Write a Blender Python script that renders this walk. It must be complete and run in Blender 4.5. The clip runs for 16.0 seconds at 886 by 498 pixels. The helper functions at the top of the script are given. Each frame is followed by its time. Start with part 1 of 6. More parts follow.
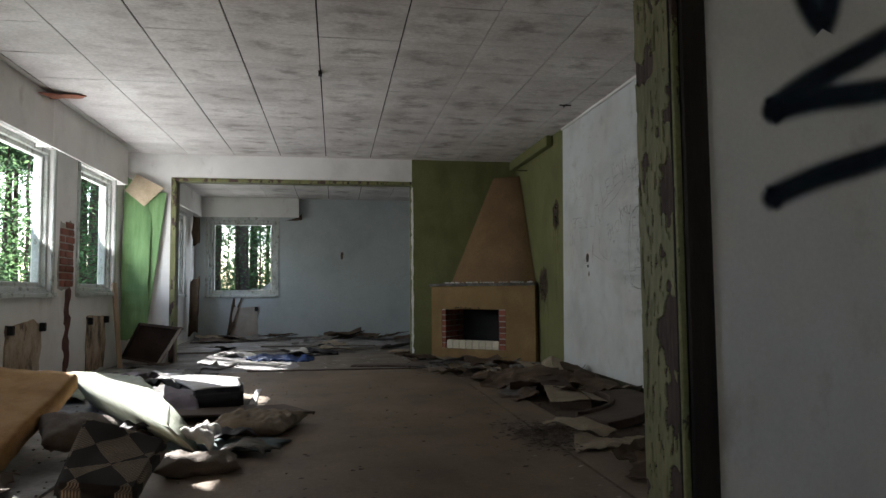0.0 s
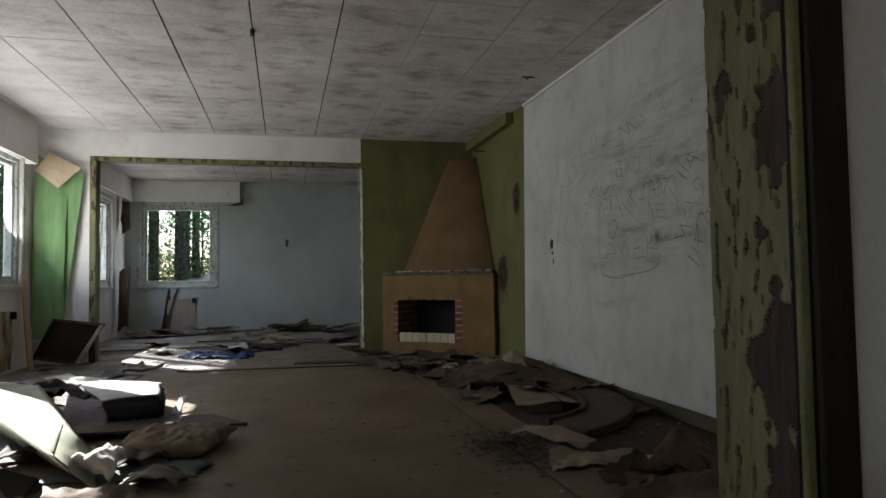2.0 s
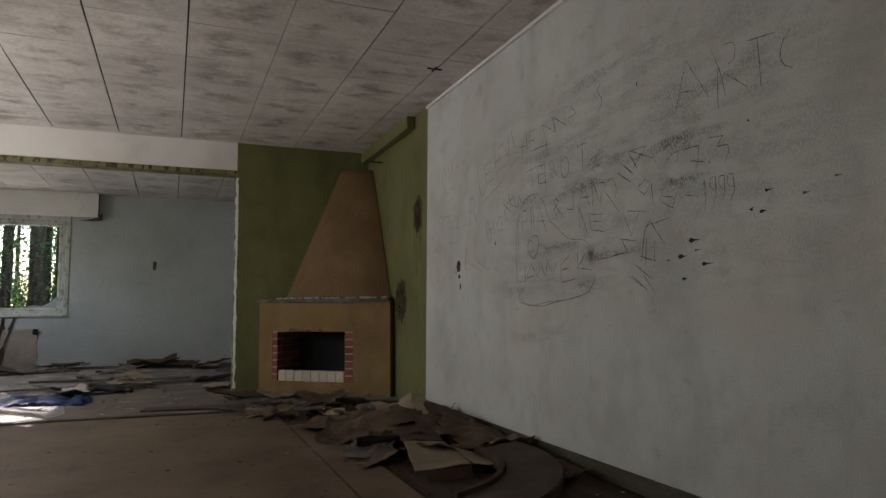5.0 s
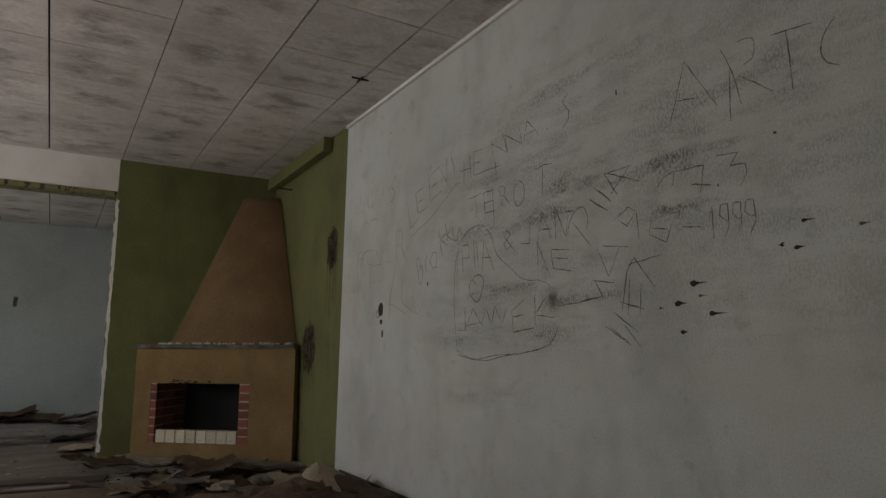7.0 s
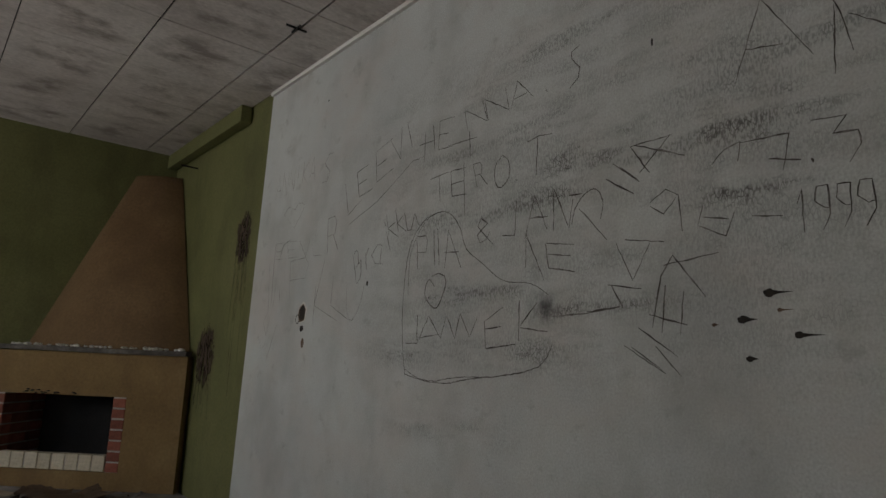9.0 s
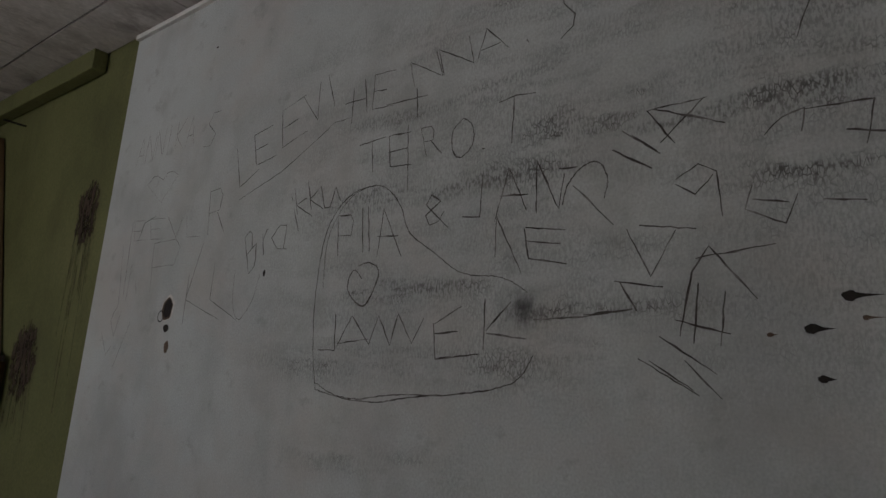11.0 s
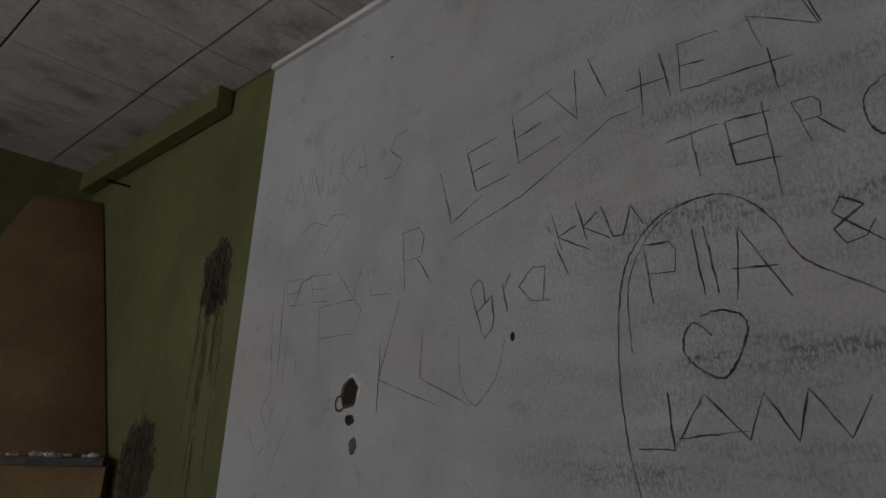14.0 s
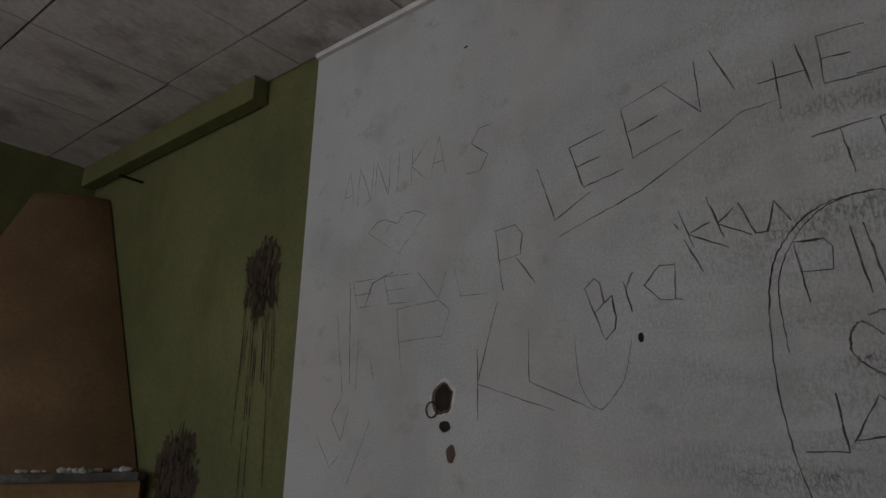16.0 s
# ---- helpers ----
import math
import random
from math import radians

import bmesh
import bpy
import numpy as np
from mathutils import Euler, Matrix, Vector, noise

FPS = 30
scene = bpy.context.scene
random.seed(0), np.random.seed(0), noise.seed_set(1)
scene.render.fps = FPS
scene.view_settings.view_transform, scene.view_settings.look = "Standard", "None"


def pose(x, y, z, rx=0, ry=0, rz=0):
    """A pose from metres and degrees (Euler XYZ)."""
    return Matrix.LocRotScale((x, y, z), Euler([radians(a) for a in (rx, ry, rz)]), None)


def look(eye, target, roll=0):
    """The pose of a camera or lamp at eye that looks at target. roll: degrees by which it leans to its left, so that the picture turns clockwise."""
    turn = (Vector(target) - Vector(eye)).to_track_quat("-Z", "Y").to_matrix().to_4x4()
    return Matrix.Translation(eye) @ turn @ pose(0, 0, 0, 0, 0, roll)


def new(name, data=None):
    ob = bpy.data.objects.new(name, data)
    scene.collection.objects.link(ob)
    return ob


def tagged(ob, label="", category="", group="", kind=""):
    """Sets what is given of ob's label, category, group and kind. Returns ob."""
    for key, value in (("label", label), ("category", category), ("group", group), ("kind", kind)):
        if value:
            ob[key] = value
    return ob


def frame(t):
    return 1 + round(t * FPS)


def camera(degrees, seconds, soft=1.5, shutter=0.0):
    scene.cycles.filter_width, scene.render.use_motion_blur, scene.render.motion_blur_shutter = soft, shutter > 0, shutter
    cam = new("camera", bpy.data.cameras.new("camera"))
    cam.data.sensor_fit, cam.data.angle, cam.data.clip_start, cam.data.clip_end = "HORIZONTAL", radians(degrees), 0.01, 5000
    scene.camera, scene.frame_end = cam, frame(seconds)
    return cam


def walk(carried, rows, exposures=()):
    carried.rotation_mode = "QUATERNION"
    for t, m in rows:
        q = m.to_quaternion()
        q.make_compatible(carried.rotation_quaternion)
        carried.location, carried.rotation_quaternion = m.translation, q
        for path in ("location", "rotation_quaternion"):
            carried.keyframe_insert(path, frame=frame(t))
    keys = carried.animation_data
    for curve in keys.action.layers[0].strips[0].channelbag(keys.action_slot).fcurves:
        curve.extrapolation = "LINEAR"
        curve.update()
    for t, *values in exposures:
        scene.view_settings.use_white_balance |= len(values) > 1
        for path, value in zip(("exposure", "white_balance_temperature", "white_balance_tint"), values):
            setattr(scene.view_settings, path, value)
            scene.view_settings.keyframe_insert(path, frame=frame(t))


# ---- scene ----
cam = camera(68.0, 16.0)

EXPOSURES = [(0, 2.64, 6050, 11), (1.5, 2.6, 6150, 11), (2, 2.42, 6250, 12), (2.5, 2.68, 6350, 12), (3, 2.84, 6450, 12), (3.5, 2.80, 6500, 13), (5, 2.66, 6750, 15), (9, 2.44, 6500, 14), (12.5, 2.10, 6100, 19), (16, 2.10, 6150, 19)]
PATH = [
    (0, (0.234, 0.065, 0.906), (0.559, 2.034, 1.033), -0.48),
    (0.5, (0.239, 0.212, 0.939), (0.523, 2.182, 1.143), -0.2),
    (1, (0.259, 0.34, 0.934), (0.569, 2.307, 1.12), 0.3),
    (1.5, (0.281, 0.482, 0.917), (0.672, 2.441, 1.03), 0.8),
    (2, (0.327, 0.666, 0.93), (0.797, 2.608, 1.017), -0.9),
    (2.5, (0.383, 0.806, 0.916), (0.869, 2.742, 1.054), 0.5),
    (3, (0.442, 0.954, 0.92), (0.880, 2.901, 1.066), 1.5),
    (3.5, (0.492, 1.096, 0.922), (0.871, 3.055, 1.064), 0.6),
    (4, (0.535, 1.262, 0.907), (0.998, 3.204, 1.022), 1.5),
    (4.5, (0.584, 1.456, 0.906), (1.204, 3.354, 1.023), -1.3),
    (5, (0.665, 1.633, 0.902), (1.424, 3.475, 1.079), -0.5),
    (5.2, (0.699, 1.704, 0.902), (1.503, 3.526, 1.089), 0.9),
    (7.3, (0.896, 2.485, 0.955), (1.933, 4.166, 1.272), 0.4),
    (7.5, (0.925, 2.566, 0.943), (1.986, 4.232, 1.258), 0.9),
    (8, (1.009, 2.784, 0.948), (2.117, 4.409, 1.315), 0.1),
    (8.5, (1.066, 2.952, 0.961), (2.22, 4.543, 1.327), 1.2),
    (9, (1.091, 3.128, 0.962), (2.325, 4.661, 1.32), 2.5),
    (9.5, (1.129, 3.281, 0.963), (2.441, 4.743, 1.337), 0.6),
    (9.7, (1.137, 3.345, 0.977), (2.495, 4.765, 1.349), 0.4),
    (11.8, (1.321, 4.004, 0.962), (2.933, 5.095, 1.419), 1.7),
    (12, (1.333, 4.071, 0.964), (2.956, 5.142, 1.432), 0.7),
    (12.5, (1.399, 4.246, 0.954), (3.01, 5.327, 1.441), 2.0),
    (13, (1.444, 4.461, 0.993), (2.977, 5.614, 1.558), 0.1),
    (13.5, (1.431, 4.633, 1.018), (2.867, 5.875, 1.647), 2.0),
    (14, (1.359, 4.796, 1.034), (2.779, 6.066, 1.643), 1.3),
    (14.5, (1.309, 4.908, 1.044), (2.735, 6.176, 1.643), -0.5),
    (15, (1.268, 5.018, 1.048), (2.694, 6.287, 1.646), 0.2),
    (15.5, (1.225, 5.124, 1.052), (2.681, 6.352, 1.663), 0.3),
    (16, (1.131, 5.196, 1.071), (2.648, 6.357, 1.663), -0.6),
]
walk(cam, [(t, look(eye, target, roll)) for t, eye, target, roll in PATH], EXPOSURES)

# ---- light ----
EL, AZ = 32.0, (-0.640, 0.768)
world = bpy.data.worlds.new("world")
scene.world = world
world.use_nodes = True
wn = world.node_tree.nodes
sky = wn.new("ShaderNodeTexSky")
sky.sky_type = "NISHITA"
sky.sun_disc = False
sky.sun_elevation = radians(EL)
sky.sun_rotation = math.atan2(AZ[0], AZ[1])
wn["Background"].inputs["Strength"].default_value = 0.12
world.node_tree.links.new(sky.outputs[0], wn["Background"].inputs[0])
sun = new("sun", bpy.data.lights.new("sun", "SUN"))
sun.data.energy, sun.data.angle, sun.data.color = 5.0, radians(0.6), (1.0, 0.95, 0.86)
sun.matrix_world = look((AZ[0] * 30 * math.cos(radians(EL)), AZ[1] * 30 * math.cos(radians(EL)), 30 * math.sin(radians(EL))), (0, 0, 0))

# lamps for skylight and ground bounce at the windows; the last window is invented
for wx, wy, wz, ww, wh, aim, power, tone in ((-2.69, 4.60, 1.60, 1.1, 1.3, (-1.2, 4.6, 2.6), 1.9, 0.95), (-2.69, 6.43, 1.60, 1.1, 1.3, (-1.2, 6.4, 2.6), 5.4, 0.95), (-2.69, 8.25, 1.60, 1.1, 1.3, (-1.2, 8.1, 2.6), 6.4, 0.95), (-2.69, 11.7, 1.60, 2.0, 1.3, (-0.8, 11.6, 1.5), 2.9, 0.95), (-1.59, 13.88, 1.60, 1.25, 1.4, (-1.4, 11.9, 1.5), 1.6, 0.95), (-1.98, -0.7, 1.55, 0.95, 0.85, (0.8, 0.2, 1.4), 0.5, 0.84)):
    lamp = new("window_light", bpy.data.lights.new("window_light", "AREA"))
    lamp.data.shape, lamp.data.size, lamp.data.size_y, lamp.data.energy, lamp.data.color = "RECTANGLE", ww, wh, power, (1.0, 0.5 + tone * 0.51, tone)
    lamp.matrix_world = look((wx, wy, wz), aim)

# ---- plan, in metres ----
XR, XL = 2.80, -2.50          # long walls
YN, YP, YC, YF = 1.38, 9.165, 7.145, 13.69   # doorway wall, opening to the back room, paint edge, back wall
ZC, ZC2 = 2.75, 2.80


# ---- materials ----
def material(name, ramp, stretch=(1, 1, 1), size=2.0, rough=0.8, bump=0.25, grain=70.0, spec=0.3, detail=6.0, metal=0.0, vary=0.0, island=False, fleck=(0.82, 1.12)):
    """Mottled surface: a ramp of colours over a large noise, a fine grain over it, and relief from both."""
    m = bpy.data.materials.new(name)
    m.use_nodes = True
    n, l = m.node_tree.nodes, m.node_tree.links
    b = n["Principled BSDF"]
    tc = n.new("ShaderNodeTexCoord")
    mp = n.new("ShaderNodeMapping")
    mp.inputs["Scale"].default_value = stretch
    l.new(tc.outputs["Object"], mp.inputs[0])
    big = n.new("ShaderNodeTexNoise")
    big.inputs["Scale"].default_value, big.inputs["Detail"].default_value, big.inputs["Roughness"].default_value = size, detail, 0.62
    l.new(mp.outputs[0], big.inputs["Vector"])
    cr = n.new("ShaderNodeValToRGB")
    while len(cr.color_ramp.elements) < len(ramp):
        cr.color_ramp.elements.new(0.5)
    for e, (p, c) in zip(cr.color_ramp.elements, ramp):
        e.position, e.color = p, (*c, 1)
    l.new(big.outputs[0], cr.inputs[0])
    fine = n.new("ShaderNodeTexNoise")
    fine.inputs["Scale"].default_value, fine.inputs["Detail"].default_value = grain, 4.0
    l.new(mp.outputs[0], fine.inputs["Vector"])
    fr = n.new("ShaderNodeMapRange")
    fr.inputs[1].default_value, fr.inputs[2].default_value, fr.inputs[3].default_value, fr.inputs[4].default_value = 0.25, 0.75, *fleck
    l.new(fine.outputs[0], fr.inputs[0])
    mul = n.new("ShaderNodeMix")
    mul.data_type, mul.blend_type = "RGBA", "MULTIPLY"
    mul.inputs[0].default_value = 1.0
    l.new(cr.outputs[0], mul.inputs[6])
    l.new(fr.outputs[0], mul.inputs[7])
    out = mul.outputs[2]
    if vary:
        src = n.new("ShaderNodeNewGeometry").outputs["Random Per Island"] if island else n.new("ShaderNodeObjectInfo").outputs["Random"]
        vr = n.new("ShaderNodeMapRange")
        vr.inputs[3].default_value, vr.inputs[4].default_value = 1 - vary, 1 + vary
        l.new(src, vr.inputs[0])
        mv = n.new("ShaderNodeMix")
        mv.data_type, mv.blend_type = "RGBA", "MULTIPLY"
        mv.inputs[0].default_value = 1.0
        l.new(out, mv.inputs[6])
        l.new(vr.outputs[0], mv.inputs[7])
        out = mv.outputs[2]
    l.new(out, b.inputs["Base Color"])
    b.inputs["Roughness"].default_value, b.inputs["Specular IOR Level"].default_value, b.inputs["Metallic"].default_value = rough, spec, metal
    bp = n.new("ShaderNodeBump")
    bp.inputs["Strength"].default_value, bp.inputs["Distance"].default_value = bump, 0.01
    l.new(fine.outputs[0], bp.inputs["Height"])
    l.new(bp.outputs[0], b.inputs["Normal"])
    return m


def layered(m, colour, vector_scale, size, low, high, detail=8.0, rough=None, box=None, strength=1.0, hatch=None, panels=None):
    """Lays a second colour over a material where a stretched noise passes a threshold, within a soft box if one is given."""
    n, l = m.node_tree.nodes, m.node_tree.links
    b = n["Principled BSDF"]
    old = b.inputs["Base Color"].links[0].from_socket
    tc = n.new("ShaderNodeTexCoord")
    mp = n.new("ShaderNodeMapping")
    mp.inputs["Scale"].default_value = vector_scale
    l.new(tc.outputs["Object"], mp.inputs[0])
    ns = n.new("ShaderNodeTexNoise")
    ns.inputs["Scale"].default_value, ns.inputs["Detail"].default_value, ns.inputs["Roughness"].default_value = size, detail, 0.65
    l.new(mp.outputs[0], ns.inputs["Vector"])
    mr = n.new("ShaderNodeMapRange")
    mr.inputs[1].default_value, mr.inputs[2].default_value = low, high
    mr.inputs[4].default_value = strength
    l.new(ns.outputs[0], mr.inputs[0])
    fac = mr.outputs[0]
    if hatch:
        hm, hn, hr, hx = (n.new(k) for k in ("ShaderNodeMapping", "ShaderNodeTexNoise", "ShaderNodeMapRange", "ShaderNodeMath"))
        hm.inputs["Scale"].default_value, hn.inputs["Scale"].default_value, hn.inputs["Detail"].default_value = hatch, 1.0, 3.0
        hr.inputs[1].default_value, hr.inputs[2].default_value, hr.inputs[3].default_value = 0.42, 0.62, 0.15
        hx.operation = "MULTIPLY"
        l.new(tc.outputs["Object"], hm.inputs[0])
        l.new(hm.outputs[0], hn.inputs["Vector"])
        l.new(hn.outputs[0], hr.inputs[0])
        l.new(fac, hx.inputs[0])
        l.new(hr.outputs[0], hx.inputs[1])
        fac = hx.outputs[0]
    if panels:
        ps = n.new("ShaderNodeSeparateXYZ")
        l.new(tc.outputs["Object"], ps.inputs[0])
        for axis, start, pitch in panels:
            sh, pp, pr, pm = (n.new(k) for k in ("ShaderNodeMath", "ShaderNodeMath", "ShaderNodeMapRange", "ShaderNodeMath"))
            sh.operation, pp.operation, pm.operation = "SUBTRACT", "PINGPONG", "MULTIPLY"
            sh.inputs[1].default_value, pp.inputs[1].default_value = start, pitch / 2
            pr.inputs[1].default_value, pr.inputs[2].default_value, pr.inputs[3].default_value = 0.02, 0.17, 0.25
            l.new(ps.outputs[axis], sh.inputs[0])
            l.new(sh.outputs[0], pp.inputs[0])
            l.new(pp.outputs[0], pr.inputs[0])
            l.new(fac, pm.inputs[0])
            l.new(pr.outputs[0], pm.inputs[1])
            fac = pm.outputs[0]
    if box:
        sp = n.new("ShaderNodeSeparateXYZ")
        l.new(tc.outputs["Object"], sp.inputs[0])
        for axis, a, c, soft in box:
            for p, q in ((a - soft, a + soft), (c + soft, c - soft)):
                r = n.new("ShaderNodeMapRange")
                r.inputs[1].default_value, r.inputs[2].default_value = p, q
                l.new(sp.outputs[axis], r.inputs[0])
                mm = n.new("ShaderNodeMath")
                mm.operation = "MULTIPLY"
                l.new(fac, mm.inputs[0])
                l.new(r.outputs[0], mm.inputs[1])
                fac = mm.outputs[0]
    mx = n.new("ShaderNodeMix")
    mx.data_type = "RGBA"
    l.new(fac, mx.inputs[0])
    l.new(old, mx.inputs[6])
    mx.inputs[7].default_value = (*colour, 1)
    l.new(mx.outputs[2], b.inputs["Base Color"])
    return m


def crackle(m, scale, depth, wide=0.06):
    """Adds the relief of crazed paint."""
    n, l = m.node_tree.nodes, m.node_tree.links
    b = n["Principled BSDF"]
    tc = n.new("ShaderNodeTexCoord")
    vo = n.new("ShaderNodeTexVoronoi")
    vo.feature = "DISTANCE_TO_EDGE"
    vo.inputs["Scale"].default_value = scale
    l.new(tc.outputs["Object"], vo.inputs["Vector"])
    mr = n.new("ShaderNodeMapRange")
    mr.inputs[2].default_value = wide
    l.new(vo.outputs["Distance"], mr.inputs[0])
    bp = n.new("ShaderNodeBump")
    bp.inputs["Strength"].default_value, bp.inputs["Distance"].default_value = depth, 0.004
    l.new(mr.outputs[0], bp.inputs["Height"])
    if b.inputs["Normal"].links:
        l.new(b.inputs["Normal"].links[0].from_socket, bp.inputs["Normal"])
    l.new(bp.outputs[0], b.inputs["Normal"])
    return m


def smears(m, colour, spots, hatch):
    """Rubbed dirt: soft-edged spots (y, y, z, z, soft y, soft z, strength), streaky, caught on the upright fibres of the surface."""
    n, l = m.node_tree.nodes, m.node_tree.links
    b = n["Principled BSDF"]
    old = b.inputs["Base Color"].links[0].from_socket
    tc, sp = n.new("ShaderNodeTexCoord"), n.new("ShaderNodeSeparateXYZ")
    l.new(tc.outputs["Object"], sp.inputs[0])

    def calc(op, p, q):
        k = n.new("ShaderNodeMath")
        k.operation = op
        for socket, v in zip(k.inputs, (p, q)):
            if isinstance(v, float):
                socket.default_value = v
            else:
                l.new(v, socket)
        return k.outputs[0]

    def ramp(src, a, c, low=0.0, high=1.0):
        k = n.new("ShaderNodeMapRange")
        k.interpolation_type = "SMOOTHSTEP"
        for socket, v in zip(k.inputs[1:5], (a, c, low, high)):
            socket.default_value = v
        l.new(src, k.inputs[0])
        return k.outputs[0]

    def grain(scale, size, detail):
        k, mp = n.new("ShaderNodeTexNoise"), n.new("ShaderNodeMapping")
        mp.inputs["Scale"].default_value = scale
        k.inputs["Scale"].default_value, k.inputs["Detail"].default_value, k.inputs["Roughness"].default_value = size, detail, 0.6
        l.new(tc.outputs["Object"], mp.inputs[0])
        l.new(mp.outputs[0], k.inputs["Vector"])
        return k.outputs[0]
    total = None
    for y0, y1, z0, z1, sy, sz, strength in spots:
        f = calc("MULTIPLY", ramp(sp.outputs[1], y0 - sy, y0 + sy), ramp(sp.outputs[1], y1 + sy, y1 - sy))
        f = calc("MULTIPLY", f, calc("MULTIPLY", ramp(sp.outputs[2], z0 - sz, z0 + sz), ramp(sp.outputs[2], z1 + sz, z1 - sz)))
        f = calc("MULTIPLY", f, strength)
        total = calc("MAXIMUM", total, f) if total else f
    fac = calc("MULTIPLY", total, ramp(grain((1, 1.2, 6.0), 2.2, 6.0), 0.36, 0.60, 0.12))
    fibre = ramp(grain(hatch, 1.0, 4.0), 0.44, 0.60, 0.22)
    vo, vm = n.new("ShaderNodeTexVoronoi"), n.new("ShaderNodeMapping")
    vo.feature = "DISTANCE_TO_EDGE"
    vo.inputs["Scale"].default_value = 1.0
    vm.inputs["Scale"].default_value = (1, 95, 42)
    l.new(tc.outputs["Object"], vm.inputs[0])
    l.new(vm.outputs[0], vo.inputs["Vector"])
    cracks = calc("MULTIPLY", ramp(vo.outputs["Distance"], 0.11, 0.02), ramp(grain((1, 1, 1.6), 7.0, 5.0), 0.46, 0.60))
    fac = calc("MULTIPLY", fac, calc("MAXIMUM", fibre, calc("MULTIPLY", cracks, 1.5)))
    fac = calc("MINIMUM", fac, 0.92)
    mx = n.new("ShaderNodeMix")
    mx.data_type = "RGBA"
    l.new(fac, mx.inputs[0])
    l.new(old, mx.inputs[6])
    mx.inputs[7].default_value = (*colour, 1)
    l.new(mx.outputs[2], b.inputs["Base Color"])


W1, W2, W3 = (0.515, 0.54, 0.53), (0.565, 0.59, 0.58), (0.44, 0.46, 0.455)
m_wall = material("white_wall_paint", [(0.3, W3), (0.5, W1), (0.7, W2)], size=1.3, bump=0.05, grain=140, rough=0.75)
layered(m_wall, (0.50, 0.455, 0.42), (1, 1, 1.3), 1.6, 0.47, 0.66, strength=0.45)
smears(m_wall, (0.085, 0.08, 0.075), [
    (3.1, 5.75, 0.98, 2.25, 0.35, 0.2, 0.30), (4.35, 5.40, 1.83, 1.89, 0.22, 0.05, 0.95), (3.7, 4.7, 1.60, 1.76, 0.25, 0.07, 0.85), (4.5, 5.5, 1.53, 1.62, 0.22, 0.05, 0.8),
    (3.75, 4.15, 1.44, 1.52, 0.15, 0.05, 0.9), (4.8, 5.5, 1.22, 1.29, 0.2, 0.05, 0.95), (4.1, 4.75, 1.14, 1.20, 0.15, 0.03, 0.68), (4.4, 5.8, 0.97, 1.08, 0.3, 0.07, 0.6),
    (4.8, 5.6, 0.68, 0.76, 0.25, 0.06, 0.4), (4.0, 4.9, 2.10, 2.28, 0.3, 0.08, 0.55), (3.2, 4.3, 1.74, 1.95, 0.3, 0.08, 0.5)], (1, 150, 62))
layered(m_wall, (0.30, 0.29, 0.27), (1, 1, 1), 3.0, 0.60, 0.72, strength=0.35)
layered(m_wall, (0.33, 0.335, 0.32), (1, 1.3, 1.0), 2.3, 0.48, 0.70, strength=0.55)
layered(m_wall, (0.27, 0.27, 0.255), (1, 1, 1.2), 9.0, 0.60, 0.70, strength=0.4)
layered(m_wall, (0.05, 0.05, 0.05), (1, 6, 6), 3.0, 0.32, 0.60, box=[(1, 4.62, 4.74, 0.04), (2, 1.14, 1.23, 0.04)], strength=0.85)
crackle(m_wall, 120, 0.08)
m_plaster = material("pale_plaster", [(0.3, (0.62, 0.60, 0.57)), (0.5, (0.74, 0.72, 0.69)), (0.7, (0.79, 0.775, 0.75))], size=1.6, bump=0.06, grain=120, fleck=(0.95, 1.03))
layered(m_plaster, (0.30, 0.25, 0.20), (1, 1, 0.6), 2.4, 0.60, 0.75, strength=0.6)
m_bluewall = material("grey_blue_wall_paint", [(0.3, (0.43, 0.47, 0.465)), (0.5, (0.49, 0.53, 0.525)), (0.7, (0.53, 0.57, 0.56))], size=1.2, bump=0.15, grain=70)
m_green = material("olive_green_paint", [(0.3, (0.108, 0.113, 0.042)), (0.5, (0.138, 0.142, 0.054)), (0.7, (0.166, 0.168, 0.068))], size=1.4, bump=0.15, grain=60, rough=0.7)
m_ceiling = material("fibreboard_ceiling_paint", [(0.3, (0.50, 0.465, 0.445)), (0.5, (0.62, 0.585, 0.56)), (0.7, (0.70, 0.675, 0.65))], stretch=(0.8, 1.2, 1), size=1.5, bump=0.15, grain=50, vary=0.07, island=True)
layered(m_ceiling, (0.20, 0.165, 0.15), (1.3, 2.2, 1), 3.0, 0.46, 0.64, strength=0.72, panels=[(0, 0.11, 0.602), (1, 4.18, 0.618)], box=[(0, -1.6, 4.0, 0.8)])
m_floor = material("worn_brown_linoleum", [(0.28, (0.094, 0.065, 0.042)), (0.5, (0.146, 0.106, 0.070)), (0.72, (0.194, 0.146, 0.099))], size=1.1, bump=0.2, grain=45, rough=0.62, spec=0.35)
layered(m_floor, (0.060, 0.046, 0.035), (1, 1, 1), 2.6, 0.52, 0.72, strength=0.7)
layered(m_floor, (0.20, 0.165, 0.13), (2.2, 0.7, 1), 1.7, 0.50, 0.72, strength=0.35)
m_subfloor = material("dirty_floorboards", [(0.3, (0.028, 0.019, 0.011)), (0.5, (0.052, 0.034, 0.023)), (0.7, (0.088, 0.061, 0.040))], stretch=(3, 0.4, 1), size=2.0, bump=0.5, grain=40)
m_greyfloor = material("ash_grey_dusty_floor", [(0.3, (0.13, 0.12, 0.115)), (0.5, (0.22, 0.21, 0.205)), (0.7, (0.36, 0.35, 0.345))], size=2.5, bump=0.5, grain=30)
